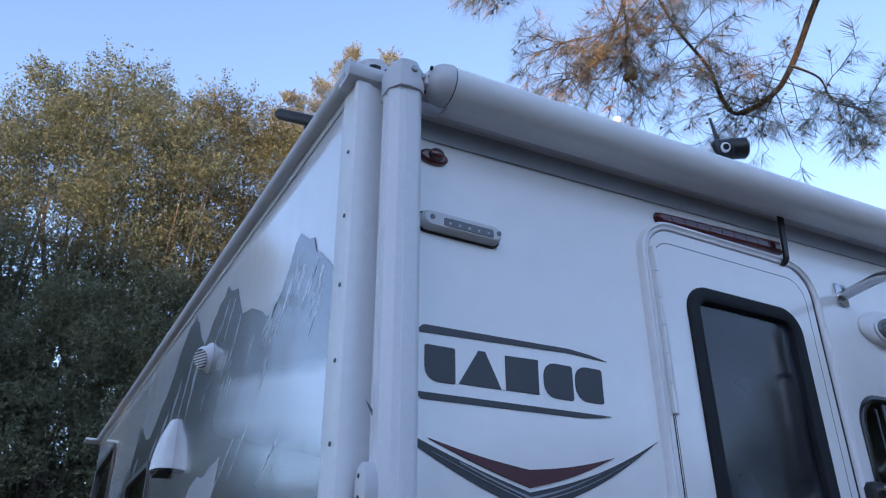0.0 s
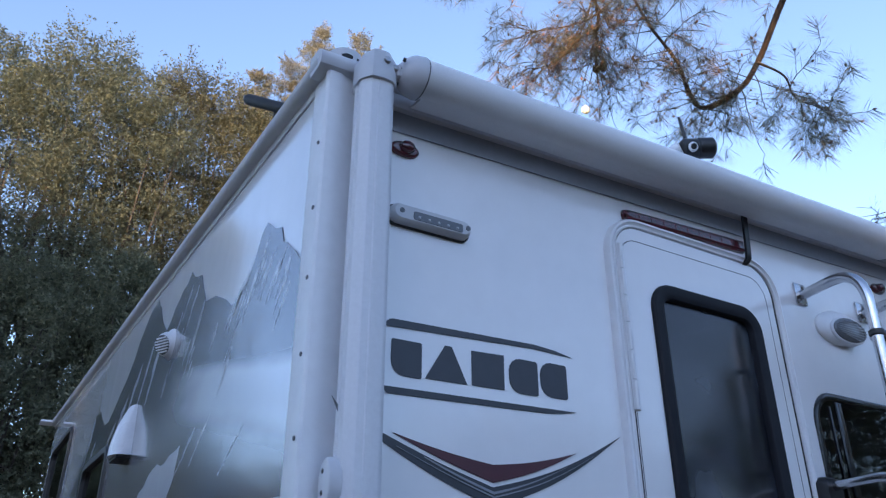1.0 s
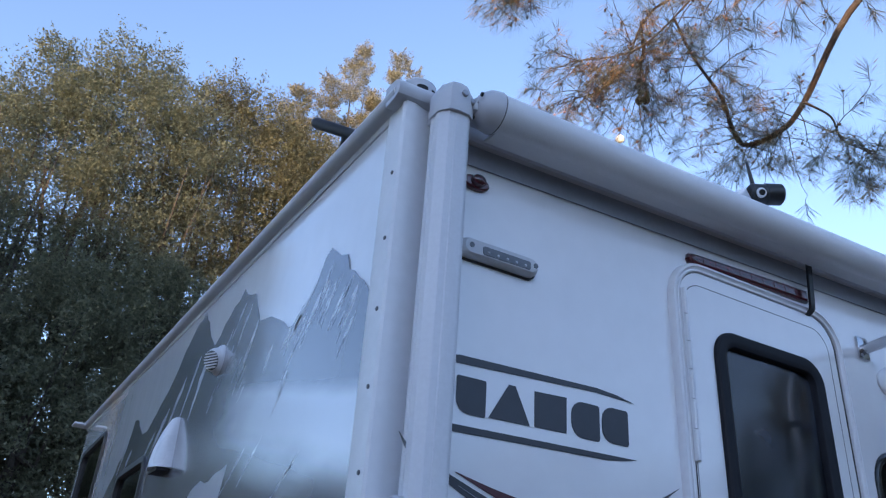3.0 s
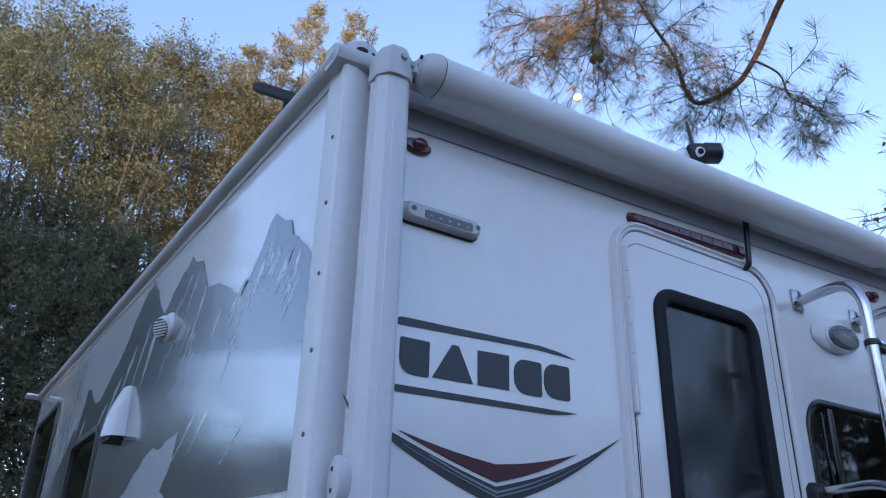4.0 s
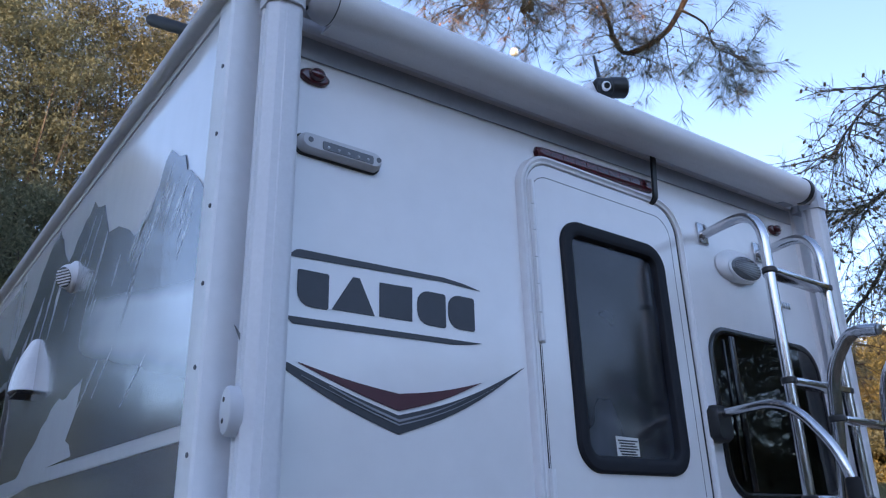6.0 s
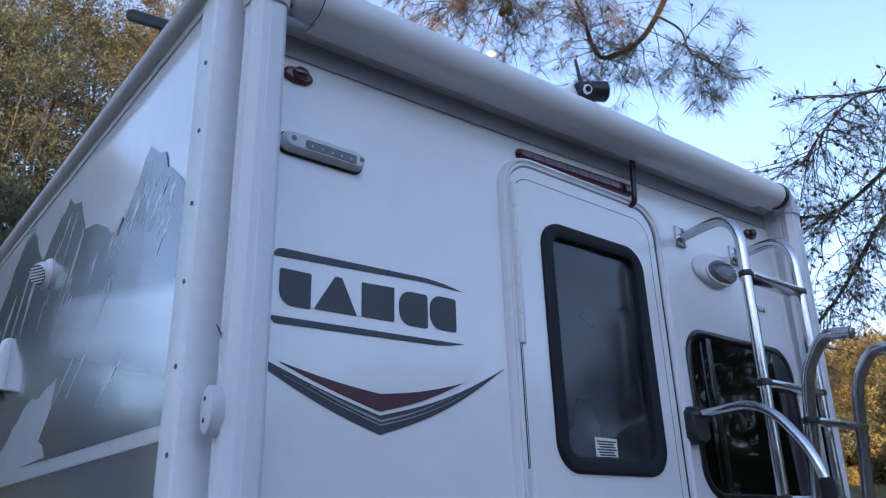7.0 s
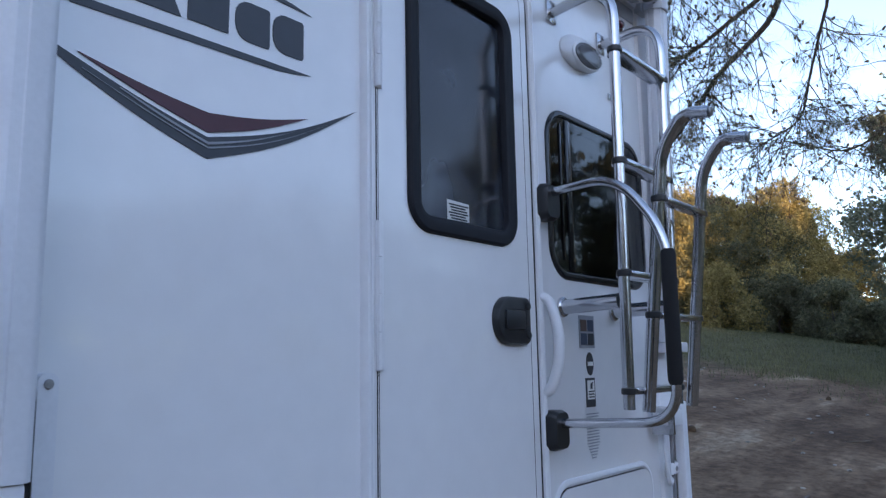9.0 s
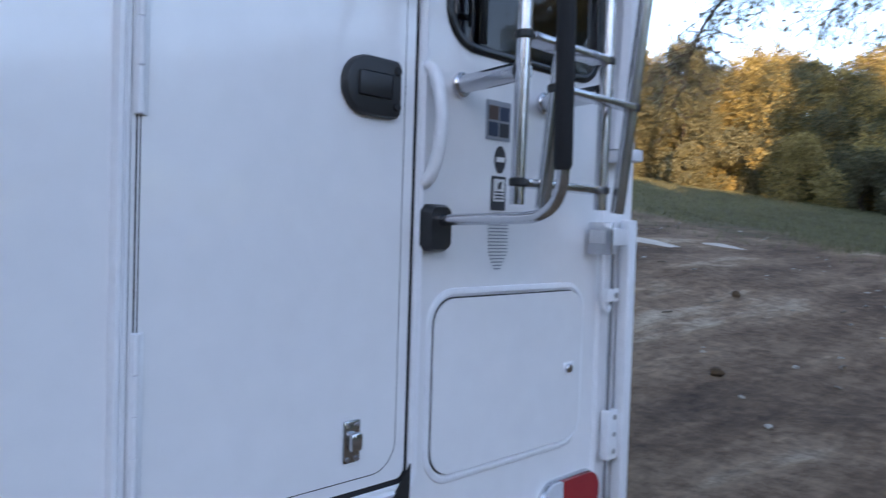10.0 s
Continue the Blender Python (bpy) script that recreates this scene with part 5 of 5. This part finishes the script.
        ln = smooth_line([p, mid, (cx, cy, cz)], 4)
        tube(ln, [max(0.012, height * 0.006 * (1 - i / len(ln))) for i in range(len(ln))], 4, b)
    part("trunk", b, "bark", t)
    return t


# trees that stand beyond the camper's side
near_trees = "broad trees beside the clearing"
for az_, el, d, w, sd, mt in ((98.4, 26.5, 16.0, 2.6, 20, "leaf_oak"), (96.2, 30.6, 16.2, 2.9, 21, "leaf_oak"), (93.6, 34.0, 16.0, 3.3, 22, "leaf_oak"), (90.4, 35.2, 16.4, 3.5, 23, "leaf_oak"), (87.2, 35.8, 16.6, 3.4, 24, "leaf_oak"),
                              (84.0, 33.8, 16.2, 3.4, 27, "leaf_oak"), (81.2, 35.9, 17.0, 2.8, 28, "leaf_olive"), (78.2, 35.3, 17.2, 2.9, 29, "leaf_olive"), (75.2, 34.2, 17.4, 2.9, 36, "leaf_olive"), (72.2, 33.2, 17.6, 3.0, 37, "leaf_olive"), (69.0, 30.5, 17.8, 3.0, 38, "leaf_olive")):
    tree(-0.5 + d * math.cos(radians(az_)), -1.27 + d * math.sin(radians(az_)), 1.9 + d * math.tan(radians(el + 0.8)), w * 1.35, mt, sd, 50, 560 if az_ > 95 else 860, 0.033, 0.24, "dense evergreen tree, warm light on its top", near_trees, True)
for az_, d, h, w, sd in ((95.5, 13.6, 6.6, 3.4, 25), (89.0, 14.0, 7.6, 3.6, 26), (82.5, 14.4, 8.2, 3.6, 39), (76.0, 15.0, 8.4, 3.6, 40)):
    tree(-0.5 + d * math.cos(radians(az_)), -1.27 + d * math.sin(radians(az_)), h, w, "leaf_oak", sd, 46, 560, 0.037, 0.08, "shaded evergreen tree under taller ones", near_trees, True)
for x, y, h, sd in ((5.0, 19.8, 18.6, 31), (6.0, 19.6, 19.0, 32), (7.1, 19.6, 20.6, 33), (8.3, 18.8, 19.6, 34), (7.6, 19.4, 18.0, 35)):
    tree(x, y, h, 2.3, "leaf_pale", sd, 30, 900, 0.028, 0.5, "tall pale-topped pine behind the others", "tall pale pines")
# low trees past them, which the side wall mirrors
for k, (x, y, h, w) in enumerate(((-13, 34, 8.5, 9), (-20, 38, 9.5, 9), (-27, 36, 9.0, 10), (-34, 40, 10.5, 10), (-8, 36, 8.5, 8))):
    tree(x, y, h, w, "leaf_olive", 60 + k, 26, 260, 0.2, 0.08, "low autumn tree at the edge of the clearing", "far low trees", False)
# far wood on the bank
fr = random.Random(5)
for k in range(15):
    a = radians(10.5 + 1.55 * k + fr.uniform(-0.5, 0.5))
    d = 58 + fr.uniform(-5, 9)
    h = (8.6, 9.8, 9.0, 10.4, 8.8)[k % 5] * fr.uniform(0.9, 1.08)
    if a < radians(13):
        h *= 0.72
    tree(d * math.cos(a), d * math.sin(a) - 1.2, h, h * fr.uniform(0.6, 0.8), ("leaf_gold", "leaf_olive", "leaf_gold", "leaf_gold", "leaf_olive")[k % 5], 100 + k, 40, 800, 0.085, 0.05, "golden autumn tree at the wood's edge", "wood on the bank")
for k in range(13):
    a = radians(6 + 1.9 * k + fr.uniform(-0.6, 0.6))
    d = 52 + fr.uniform(-3, 3)
    h = fr.uniform(2.4, 4.2)
    tree(d * math.cos(a), d * math.sin(a) - 1.2, h, h * 1.3, ("leaf_olive", "leaf_gold", "leaf_olive")[k % 3], 140 + k, 22, 520, 0.1, 0.0, "dark bush at the wood's edge", "bushes on the bank", False)
# a big dark tree, nearer
for x, y, h, w, sd in ((35, 0.5, 14.5, 8.8, 41), (38, -6.2, 15, 11, 42)):
    tree(x, y, h, w, "leaf_oak", sd, 60, 1500, 0.095, 0.06, "large dark tree over the clearing", "large dark trees")
# the out-of-view wood behind the camera, which windows and paint mirror and which shades the place
br = random.Random(8)
for k in range(34):
    a = radians(168 + 5.2 * k + br.uniform(-1.5, 1.5))
    d = 42 + br.uniform(-4, 8)
    h = (11.2 if 275 < 168 + 5.2 * k < 322 else 7.2) * br.uniform(0.88, 1.12)
    tree(d * math.cos(a), d * math.sin(a), h, h * br.uniform(0.9, 1.15), ("leaf_oak", "leaf_olive")[k % 2], 200 + k, 22, 150, 0.32, 0.0, "out-of-view tree of the wood across the clearing", "wood across the clearing", False)
# unseen row added towards the sun, its heights set to block direct light
for k in range(17):
    a = radians(176 + 5.0 * k + br.uniform(-1.2, 1.2))
    d = 35 + br.uniform(-3, 3) + 5 * (k % 2)
    h = (12.4 if 203 < 176 + 5.0 * k < 243 else 10.8) * br.uniform(0.96, 1.05)
    tree(d * math.cos(a), d * math.sin(a), h, 10.5, "leaf_oak", 250 + k, 42, 300, 0.26, 0.0, "out-of-view tree of the wood across the clearing", "wood across the clearing", False)
for k, (x, y, h) in enumerate(((21, -7.5, 11), (20, -12, 10))):
    tree(x, y, h, 7.5, "leaf_oak", 270 + k, 34, 360, 0.15, 0.02, "dark out-of-view tree of the wood across the clearing", "wood across the clearing", False)

# ---- the pine whose boughs hang over the camper ----
pine = thing("pine_tree", (13.2, -5.2, ground_z(13.2, -5.2) - 0.1), "big pine with drooping boughs, tawny needles and cones", "pine tree")
PX, PY = 13.2, -5.2
part("trunk", tube(smooth_line([(PX, PY, -0.3), (PX + 0.1, PY, 4), (PX - 0.1, PY + 0.1, 8), (PX, PY, 12), (PX + 0.1, PY, 17)], 6), [0.34 - 0.011 * i for i in range(25)], 14), "pine_bark", pine)
limbs = {
    "over": [(PX, PY, 11.0), (10.6, -1.8, 11.2), (8.2, 1.0, 10.4), (7.3, 2.35, 9.47), (7.5, 3.51, 8.58), (7.47, 3.89, 8.32), (7.27, 4.3, 8.22), (7.07, 4.36, 8.42), (6.79, 4.26, 8.8), (6.31, 4.26, 9.27), (5.9, 4.2, 9.75)],
    "hanging": [(8.2, 1.0, 10.4), (6.9, 3.0, 10.6), (5.9, 4.5, 10.2), (5.79, 4.73, 9.36), (6.0, 5.05, 8.92)],
    "fork": [(7.36, 3.43, 8.46), (7.63, 3.27, 8.24), (7.83, 3.29, 7.96), (8.1, 3.05, 7.75)],
    "tip": [(6.9, 3.0, 10.6), (4.8, 4.2, 10.8), (4.01, 4.45, 10.3), (3.95, 4.96, 9.98), (3.86, 5.2, 9.86)],
    "upper": [(9.4, -0.2, 10.8), (6.49, 1.79, 9.7), (6.4, 2.29, 9.25), (5.77, 2.99, 9.35), (5.37, 3.2, 9.5)],
    "bough": [(PX, PY, 8.2), (10.6, -2.0, 7.4), (8.6, 0.2, 6.3), (8.41, 1.33, 5.69), (8.36, 1.92, 5.36), (8.3, 2.17, 5.27), (8.16, 2.48, 5.29)],
    "low": [(PX, PY, 8.6), (10.4, -1.8, 7.6), (8.97, 0.61, 6.38), (9.11, 1.34, 5.72), (9.15, 1.94, 5.28), (9.22, 2.35, 4.87), (9.32, 2.7, 4.56), (9.36, 3.15, 4.18), (9.4, 3.42, 3.68)],
    "droop": [(10.4, -1.8, 7.6), (9.54, 0.52, 6.29), (9.64, 0.75, 5.97), (9.87, 1.06, 5.23), (9.99, 1.27, 4.71), (9.94, 1.8, 4.43)],
    "high": [(10.6, -2.0, 7.4), (8.9, -0.6, 6.9), (7.87, 0.51, 6.27), (7.79, 1.0, 6.2), (7.66, 1.4, 6.21), (7.66, 1.83, 5.94), (7.67, 2.1, 5.69)],
    "left": [(5.61, 4.49, 9.8), (5.64, 5.0, 9.26), (5.51, 5.36, 9.05), (5.3, 5.62, 8.98)],
    "mid": [(5.89, 3.57, 9.91), (5.72, 4.43, 9.48), (5.49, 4.85, 9.35), (5.04, 5.29, 9.33)],
    "edge": [(PX, PY, 7.4), (11.4, -2.6, 6.2), (10.35, -0.8, 5.24), (10.44, 0.0, 4.78), (10.45, 0.77, 4.31), (10.25, 1.43, 4.49)],
}
thick = {"over": 0.07, "hanging": 0.03, "fork": 0.02, "tip": 0.03, "upper": 0.03, "bough": 0.06, "low": 0.065, "droop": 0.035, "edge": 0.04, "high": 0.03, "left": 0.016, "mid": 0.016}
wiry = ("bough", "low", "droop", "edge", "high")
ends = {"over": 0.018, "hanging": 0.013, "bough": 0.012, "low": 0.014}
pr = random.Random(77)
twigs = bmesh.new()
tufts, dry, buds, brown_buds = [], [], [], []


def shoot(p, d, length, droop, n=5):
    pts, q, v = [Vector(p)], Vector(p), Vector(d).normalized()
    for k in range(n):
        v = (v + Vector((pr.uniform(-.28, .28), pr.uniform(-.28, .28), pr.uniform(-.28, .28) - droop))).normalized()
        q = q + v * (length / n)
        pts.append(q.copy())
    return pts


def needles(p, d, count, length, store):
    """A brush of long needles round the end of a shoot."""
    d = Vector(d).normalized()
    side = d.orthogonal().normalized()
    other = d.cross(side)
    for k in range(count):
        a, s = pr.uniform(0, 6.283), pr.random()
        v = (d * (0.15 + 0.9 * s) + (side * math.cos(a) + other * math.sin(a)) * pr.uniform(0.55, 0.95) + Vector((0, 0, -0.22))).normalized()
        store.append((Vector(p) - d * 0.16 * (1 - s), v, length * pr.uniform(0.75, 1.1)))


for name, line in limbs.items():
    ln = smooth_line(line, 6)
    n = len(ln)
    w0, w1 = thick[name], ends.get(name, 0.009)
    part("limb", tube(ln, [w0 + (w1 - w0) * (i / (n - 1)) ** 0.6 for i in range(n)], 9), "pine_bark", pine, "crooked brown bough")
    start = int(n * {"upper": 0.5, "fork": 0.5, "hanging": 0.35, "tip": 0.25}.get(name, 0.42))
    for i in range(start, n):
        reps = (3 if name in ("hanging", "upper") or name in wiry else 2) if i < n - 1 else (3 if name in ("fork", "tip") else 5)
        for _ in range(reps):
            if pr.random() > 0.8:
                continue
            t = (ln[min(i + 1, n - 1)] - ln[max(i - 1, 0)]).normalized()
            d = (t * 0.5 + Vector((pr.gauss(0, 0.75), pr.gauss(0, 0.75), pr.gauss(-0.1, 0.55)))).normalized()
            L = pr.uniform(0.45, 1.25) * {"fork": 0.75, "mid": 0.8, "tip": 0.5, "left": 0.75}.get(name, 1.0)
            br1 = shoot(ln[i], d, L, 0.1, 7)
            tube(br1, [0.0075 - 0.0006 * k for k in range(len(br1))], 5, twigs, cap=False)
            for j in range(1, len(br1)):
                if pr.random() < (0.66 if name in wiry else 0.5) or j == len(br1) - 1:
                    t2 = br1[j] - br1[j - 1]
                    d2 = t2.normalized() * 0.7 + Vector((pr.gauss(0, 0.6), pr.gauss(0, 0.6), pr.gauss(0, 0.6)))
                    s = shoot(br1[j], d2, pr.uniform(0.12, 0.34), 0.02, 4)
                    tube(s, [0.004, 0.0036, 0.0033, 0.003, 0.003], 4, twigs, cap=False)
                    e, d3 = s[-1], s[-1] - s[-2]
                    needles(e, d3, pr.randint(8, 18) if name in wiry else pr.randint(36, 56), 0.2 if name in wiry else 0.26, dry if pr.random() < (0.08 if name in wiry else 0.3) else tufts)
                    if pr.random() < 0.6:
                        (brown_buds if name in wiry or pr.random() < 0.4 else buds).append((e + d3.normalized() * 0.01, pr.uniform(0.012, 0.024)))
part("twig", twigs, "pine_bark", pine, "thin crooked twigs")["kind"] = "stuff"


def needle_mesh(name, store, mat):
    verts, faces = [], []
    for b, v, L in store:
        s = v.orthogonal().normalized() * 0.0026
        k = len(verts)
        verts += [b - s, b + s, b + v * L * 0.6 + s * 0.9 + Vector((0, 0, -0.006)), b + v * L + Vector((0, 0, -0.02)), b + v * L * 0.6 - s * 0.9 + Vector((0, 0, -0.006))]
        faces.append((k, k + 1, k + 2, k + 3, k + 4))
    me = bpy.data.meshes.new(name)
    me.from_pydata(verts, [], faces)
    me.materials.append(M[mat])
    ob = tagged(new(name, me), kind="stuff")
    ob.parent, ob.matrix_parent_inverse = pine, pine.matrix_basis.inverted()
    return ob


tagged(needle_mesh("needles", tufts, "needle"), "long olive-green pine needles")
tagged(needle_mesh("dry_needles", dry, "needle_dry"), "dry tawny pine needles")
for store, mt, words in ((buds, "bud", "salmon-coloured pine buds"), (brown_buds, "cone", "small brown pine cones and buds")):
    bb = bmesh.new()
    for p, r in store:
        bmesh.ops.create_icosphere(bb, subdivisions=1, radius=r, matrix=Matrix.Translation(p) @ Matrix.Rotation(pr.uniform(0, 3), 4, 'X') @ Matrix.Diagonal((0.8, 0.8, 1.5, 1)))
    part("bud", bb, mt, pine, words)["kind"] = "stuff"


def pine_cone(at, length, r):
    b = bmesh.new()
    rows = 9
    for i in range(rows):
        u = i / (rows - 1)
        rad = r * math.sin(math.pi * (0.18 + 0.75 * u)) ** 0.8
        for k in range(9):
            a = 2 * math.pi * (k + 0.5 * (i % 2)) / 9
            c = Vector(at) + Vector((rad * 0.75 * math.cos(a), rad * 0.75 * math.sin(a), -length * u))
            m = Matrix.Translation(c) @ Matrix.Rotation(a, 4, 'Z') @ Matrix.Rotation(radians(-25), 4, 'Y') @ Matrix.Diagonal((rad * 0.75, rad * 0.55, length * 0.05, 1))
            bmesh.ops.create_cube(b, size=1, matrix=m)
    return b


for dx, dy, dz in ((0, 0, 0), (0.09, -0.05, 0.03)):
    part("cone", pine_cone((6.0 + dx, 5.05 + dy, 8.95 + dz), 0.13, 0.05), "cone", pine, "open brown pine cone", smooth=0)
part("dead_tuft", plate([(0, 0), (1, 0), (0, 1)], [], 0, 0.1, lambda p, d: [(6.0 + 0.02 * a + d * 0.01, 5.04 + d * 0.1, 8.6 + 0.25 * c) for a, c in p]), "needle_dry", pine)

# ---- dumpster ----
DX, DY = 14.6, 0.3
dz = ground_z(DX + 0.6, DY - 0.9) - 0.03
dump = thing("dumpster", (DX + 0.6, DY - 0.9, dz), "green painted steel dumpster standing on the dirt", "dumpster")
flat_xy = lambda p, d: [(a, b, d) for a, b in p]
part("body", plate(rrect(DX, DX + 1.2, DY - 1.9, DY, 0.02, 2), [rrect(DX + 0.03, DX + 1.17, DY - 1.87, DY - 0.03, 0.02, 2)], dz + 0.05, dz + 1.06, flat_xy), "green_metal", dump)
part("bottom", box(DX + 0.02, DX + 1.18, DY - 1.88, DY - 0.02, dz, dz + 0.06, 0.005), "green_metal", dump)
for h in (0.36, 0.7):
    part("rib", box(DX - 0.035, DX - 0.001, DY - 1.88, DY - 0.02, dz + h, dz + h + 0.045, 0.008), "green_metal", dump)
    part("rib", box(DX + 0.02, DX + 1.18, DY + 0.001, DY + 0.035, dz + h, dz + h + 0.045, 0.008), "green_metal", dump)
part("rim", plate(rrect(DX - 0.04, DX + 1.24, DY - 1.94, DY + 0.04, 0.03, 3), [rrect(DX + 0.02, DX + 1.18, DY - 1.88, DY - 0.02, 0.02, 3)], dz + 1.06, dz + 1.11, flat_xy), "green_metal", dump)
part("pocket", box(DX + 0.25, DX + 0.95, DY + 0.036, DY + 0.15, dz + 0.6, dz + 0.84, 0.01), "rubber", dump, "dark lifting pocket")

# ---- pale sand where the track turns ----
def sand_patch(x, y, length, width, turn, seed):
    """A low ragged heap of sand on the slope."""
    ct, st = math.cos(turn), math.sin(turn)
    verts, faces = [], []
    rings, seg = 6, 36
    for i in range(rings + 1):
        q = i / rings
        for k in range(seg):
            a = 2 * math.pi * k / seg
            w = q * (1 + 0.35 * noise.noise((math.cos(a) * 1.7, math.sin(a) * 1.7, seed)))
            u, v = length * w * math.cos(a), width * w * math.sin(a)
            px, py = x + u * ct - v * st, y + u * st + v * ct
            verts.append((px, py, ground_z(px, py) + 0.05 * (1 - q * q) - 0.012 * q))
    for i in range(rings):
        for k in range(seg):
            j = (k + 1) % seg
            faces.append((i * seg + k, (i + 1) * seg + k, (i + 1) * seg + j, i * seg + j))
    me = bpy.data.meshes.new("sand_patch")
    me.from_pydata(verts, [], faces)
    me.materials.append(M["sand"])
    me.shade_smooth()
    return tagged(new("sand_patch", me), "low heap of pale sand on the dirt", "sand", "pale sand on the dirt")


sand_patch(14.3, 6.9, 1.0, 0.4, radians(-58), 2)
sand_patch(16.6, 6.1, 0.6, 0.16, radians(-50), 5)

# ---- litter on the dirt ----
lr = random.Random(3)
stone_me = []
for k in range(5):
    b = bmesh.new()
    bmesh.ops.create_icosphere(b, subdivisions=2, radius=1)
    for v in b.verts:
        v.co *= 0.75 + 0.4 * noise.noise(v.co * 1.3 + Vector((k * 7, 0, 0)))
        v.co.z *= 0.6
    me = bpy.data.meshes.new("stone")
    b.to_mesh(me)
    b.free()
    me.materials.append(M["stone"])
    stone_me.append(me)
for k in range(110):
    x, y = lr.uniform(3.5, 22), lr.uniform(-3, 9)
    ob = tagged(new("stone", stone_me[k % 5]), "small pale stone lying on the dirt", "stone", "stones on the dirt")
    s = lr.uniform(0.015, 0.05)
    ob.matrix_basis = pose(x, y, ground_z(x, y) + s * 0.2, 0, 0, lr.uniform(0, 360)) @ Matrix.Diagonal((s * lr.uniform(0.8, 1.6), s, s, 1))
cone_me = None
for k in range(14):
    x, y = lr.uniform(5, 20), lr.uniform(-3, 7)
    if cone_me is None:
        b = pine_cone((0, 0, 0.06), 0.12, 0.05)
        cone_me = bpy.data.meshes.new("fallen_cone")
        b.to_mesh(cone_me)
        b.free()
        cone_me.materials.append(M["cone"])
    ob = tagged(new("fallen_cone", cone_me), "dark fallen pine cone on the dirt", "pine cone", "fallen cones")
    ob.matrix_basis = pose(x, y, ground_z(x, y) + 0.035, 80 + lr.uniform(-15, 15), 0, lr.uniform(0, 360))
for k in range(34):
    x, y = lr.uniform(4, 22), lr.uniform(-3, 8)
    a, L = lr.uniform(0, 6.28), lr.uniform(0.12, 0.5)
    z = ground_z(x, y) + 0.012
    pts = [(x + L * t * math.cos(a) + lr.uniform(-.02, .02), y + L * t * math.sin(a) + lr.uniform(-.02, .02), z + lr.uniform(-.004, .01)) for t in (0, 0.35, 0.7, 1)]
    tagged(mesh_object("stick", tube(smooth_line(pts, 3), 0.012, 6), "twig"), "short dead stick lying on the dirt", "stick", "sticks on the dirt")
# grass where the dirt ends
g = np.random.RandomState(4)
gv, gf = [], []
for k in range(42000):
    a, d = math.radians(g.uniform(-4, 36)), g.uniform(19, 50)
    if d < 23 + 4 * noise.noise((d * 0.3, a * 9, 1)) :
        if g.rand() > 0.12:
            continue
    x, y = d * math.cos(a), d * math.sin(a) - 1.2
    z = ground_z(x, y)
    h, t = g.uniform(0.05, 0.2), g.uniform(0, 6.28)
    c, s = math.cos(t) * 0.012, math.sin(t) * 0.012
    i = len(gv)
    gv += [(x - c, y - s, z - 0.01), (x + c, y + s, z - 0.01), (x + g.uniform(-.06, .06), y + g.uniform(-.06, .06), z + h)]
    gf.append((i, i + 1, i + 2))
gm = bpy.data.meshes.new("grass")
gm.from_pydata(gv, [], gf)
gm.materials.append(M["grass"])
tagged(new("grass", gm), "short dry grass beyond the dirt", "grass", kind="stuff")

# ---- moon ----
ma, me_ = radians(45.6), radians(35.27)
b = bmesh.new()
bmesh.ops.create_icosphere(b, subdivisions=4, radius=12.5)
moon = tagged(mesh_object("moon", b, "moon", smooth=180), "pale evening moon in the blue sky", "moon", kind="structure")
moon.matrix_basis = Matrix.Translation(Vector((-0.5, -1.27, 1.8)) + 2200 * Vector((math.cos(ma) * math.cos(me_), math.sin(ma) * math.cos(me_), math.sin(me_))))
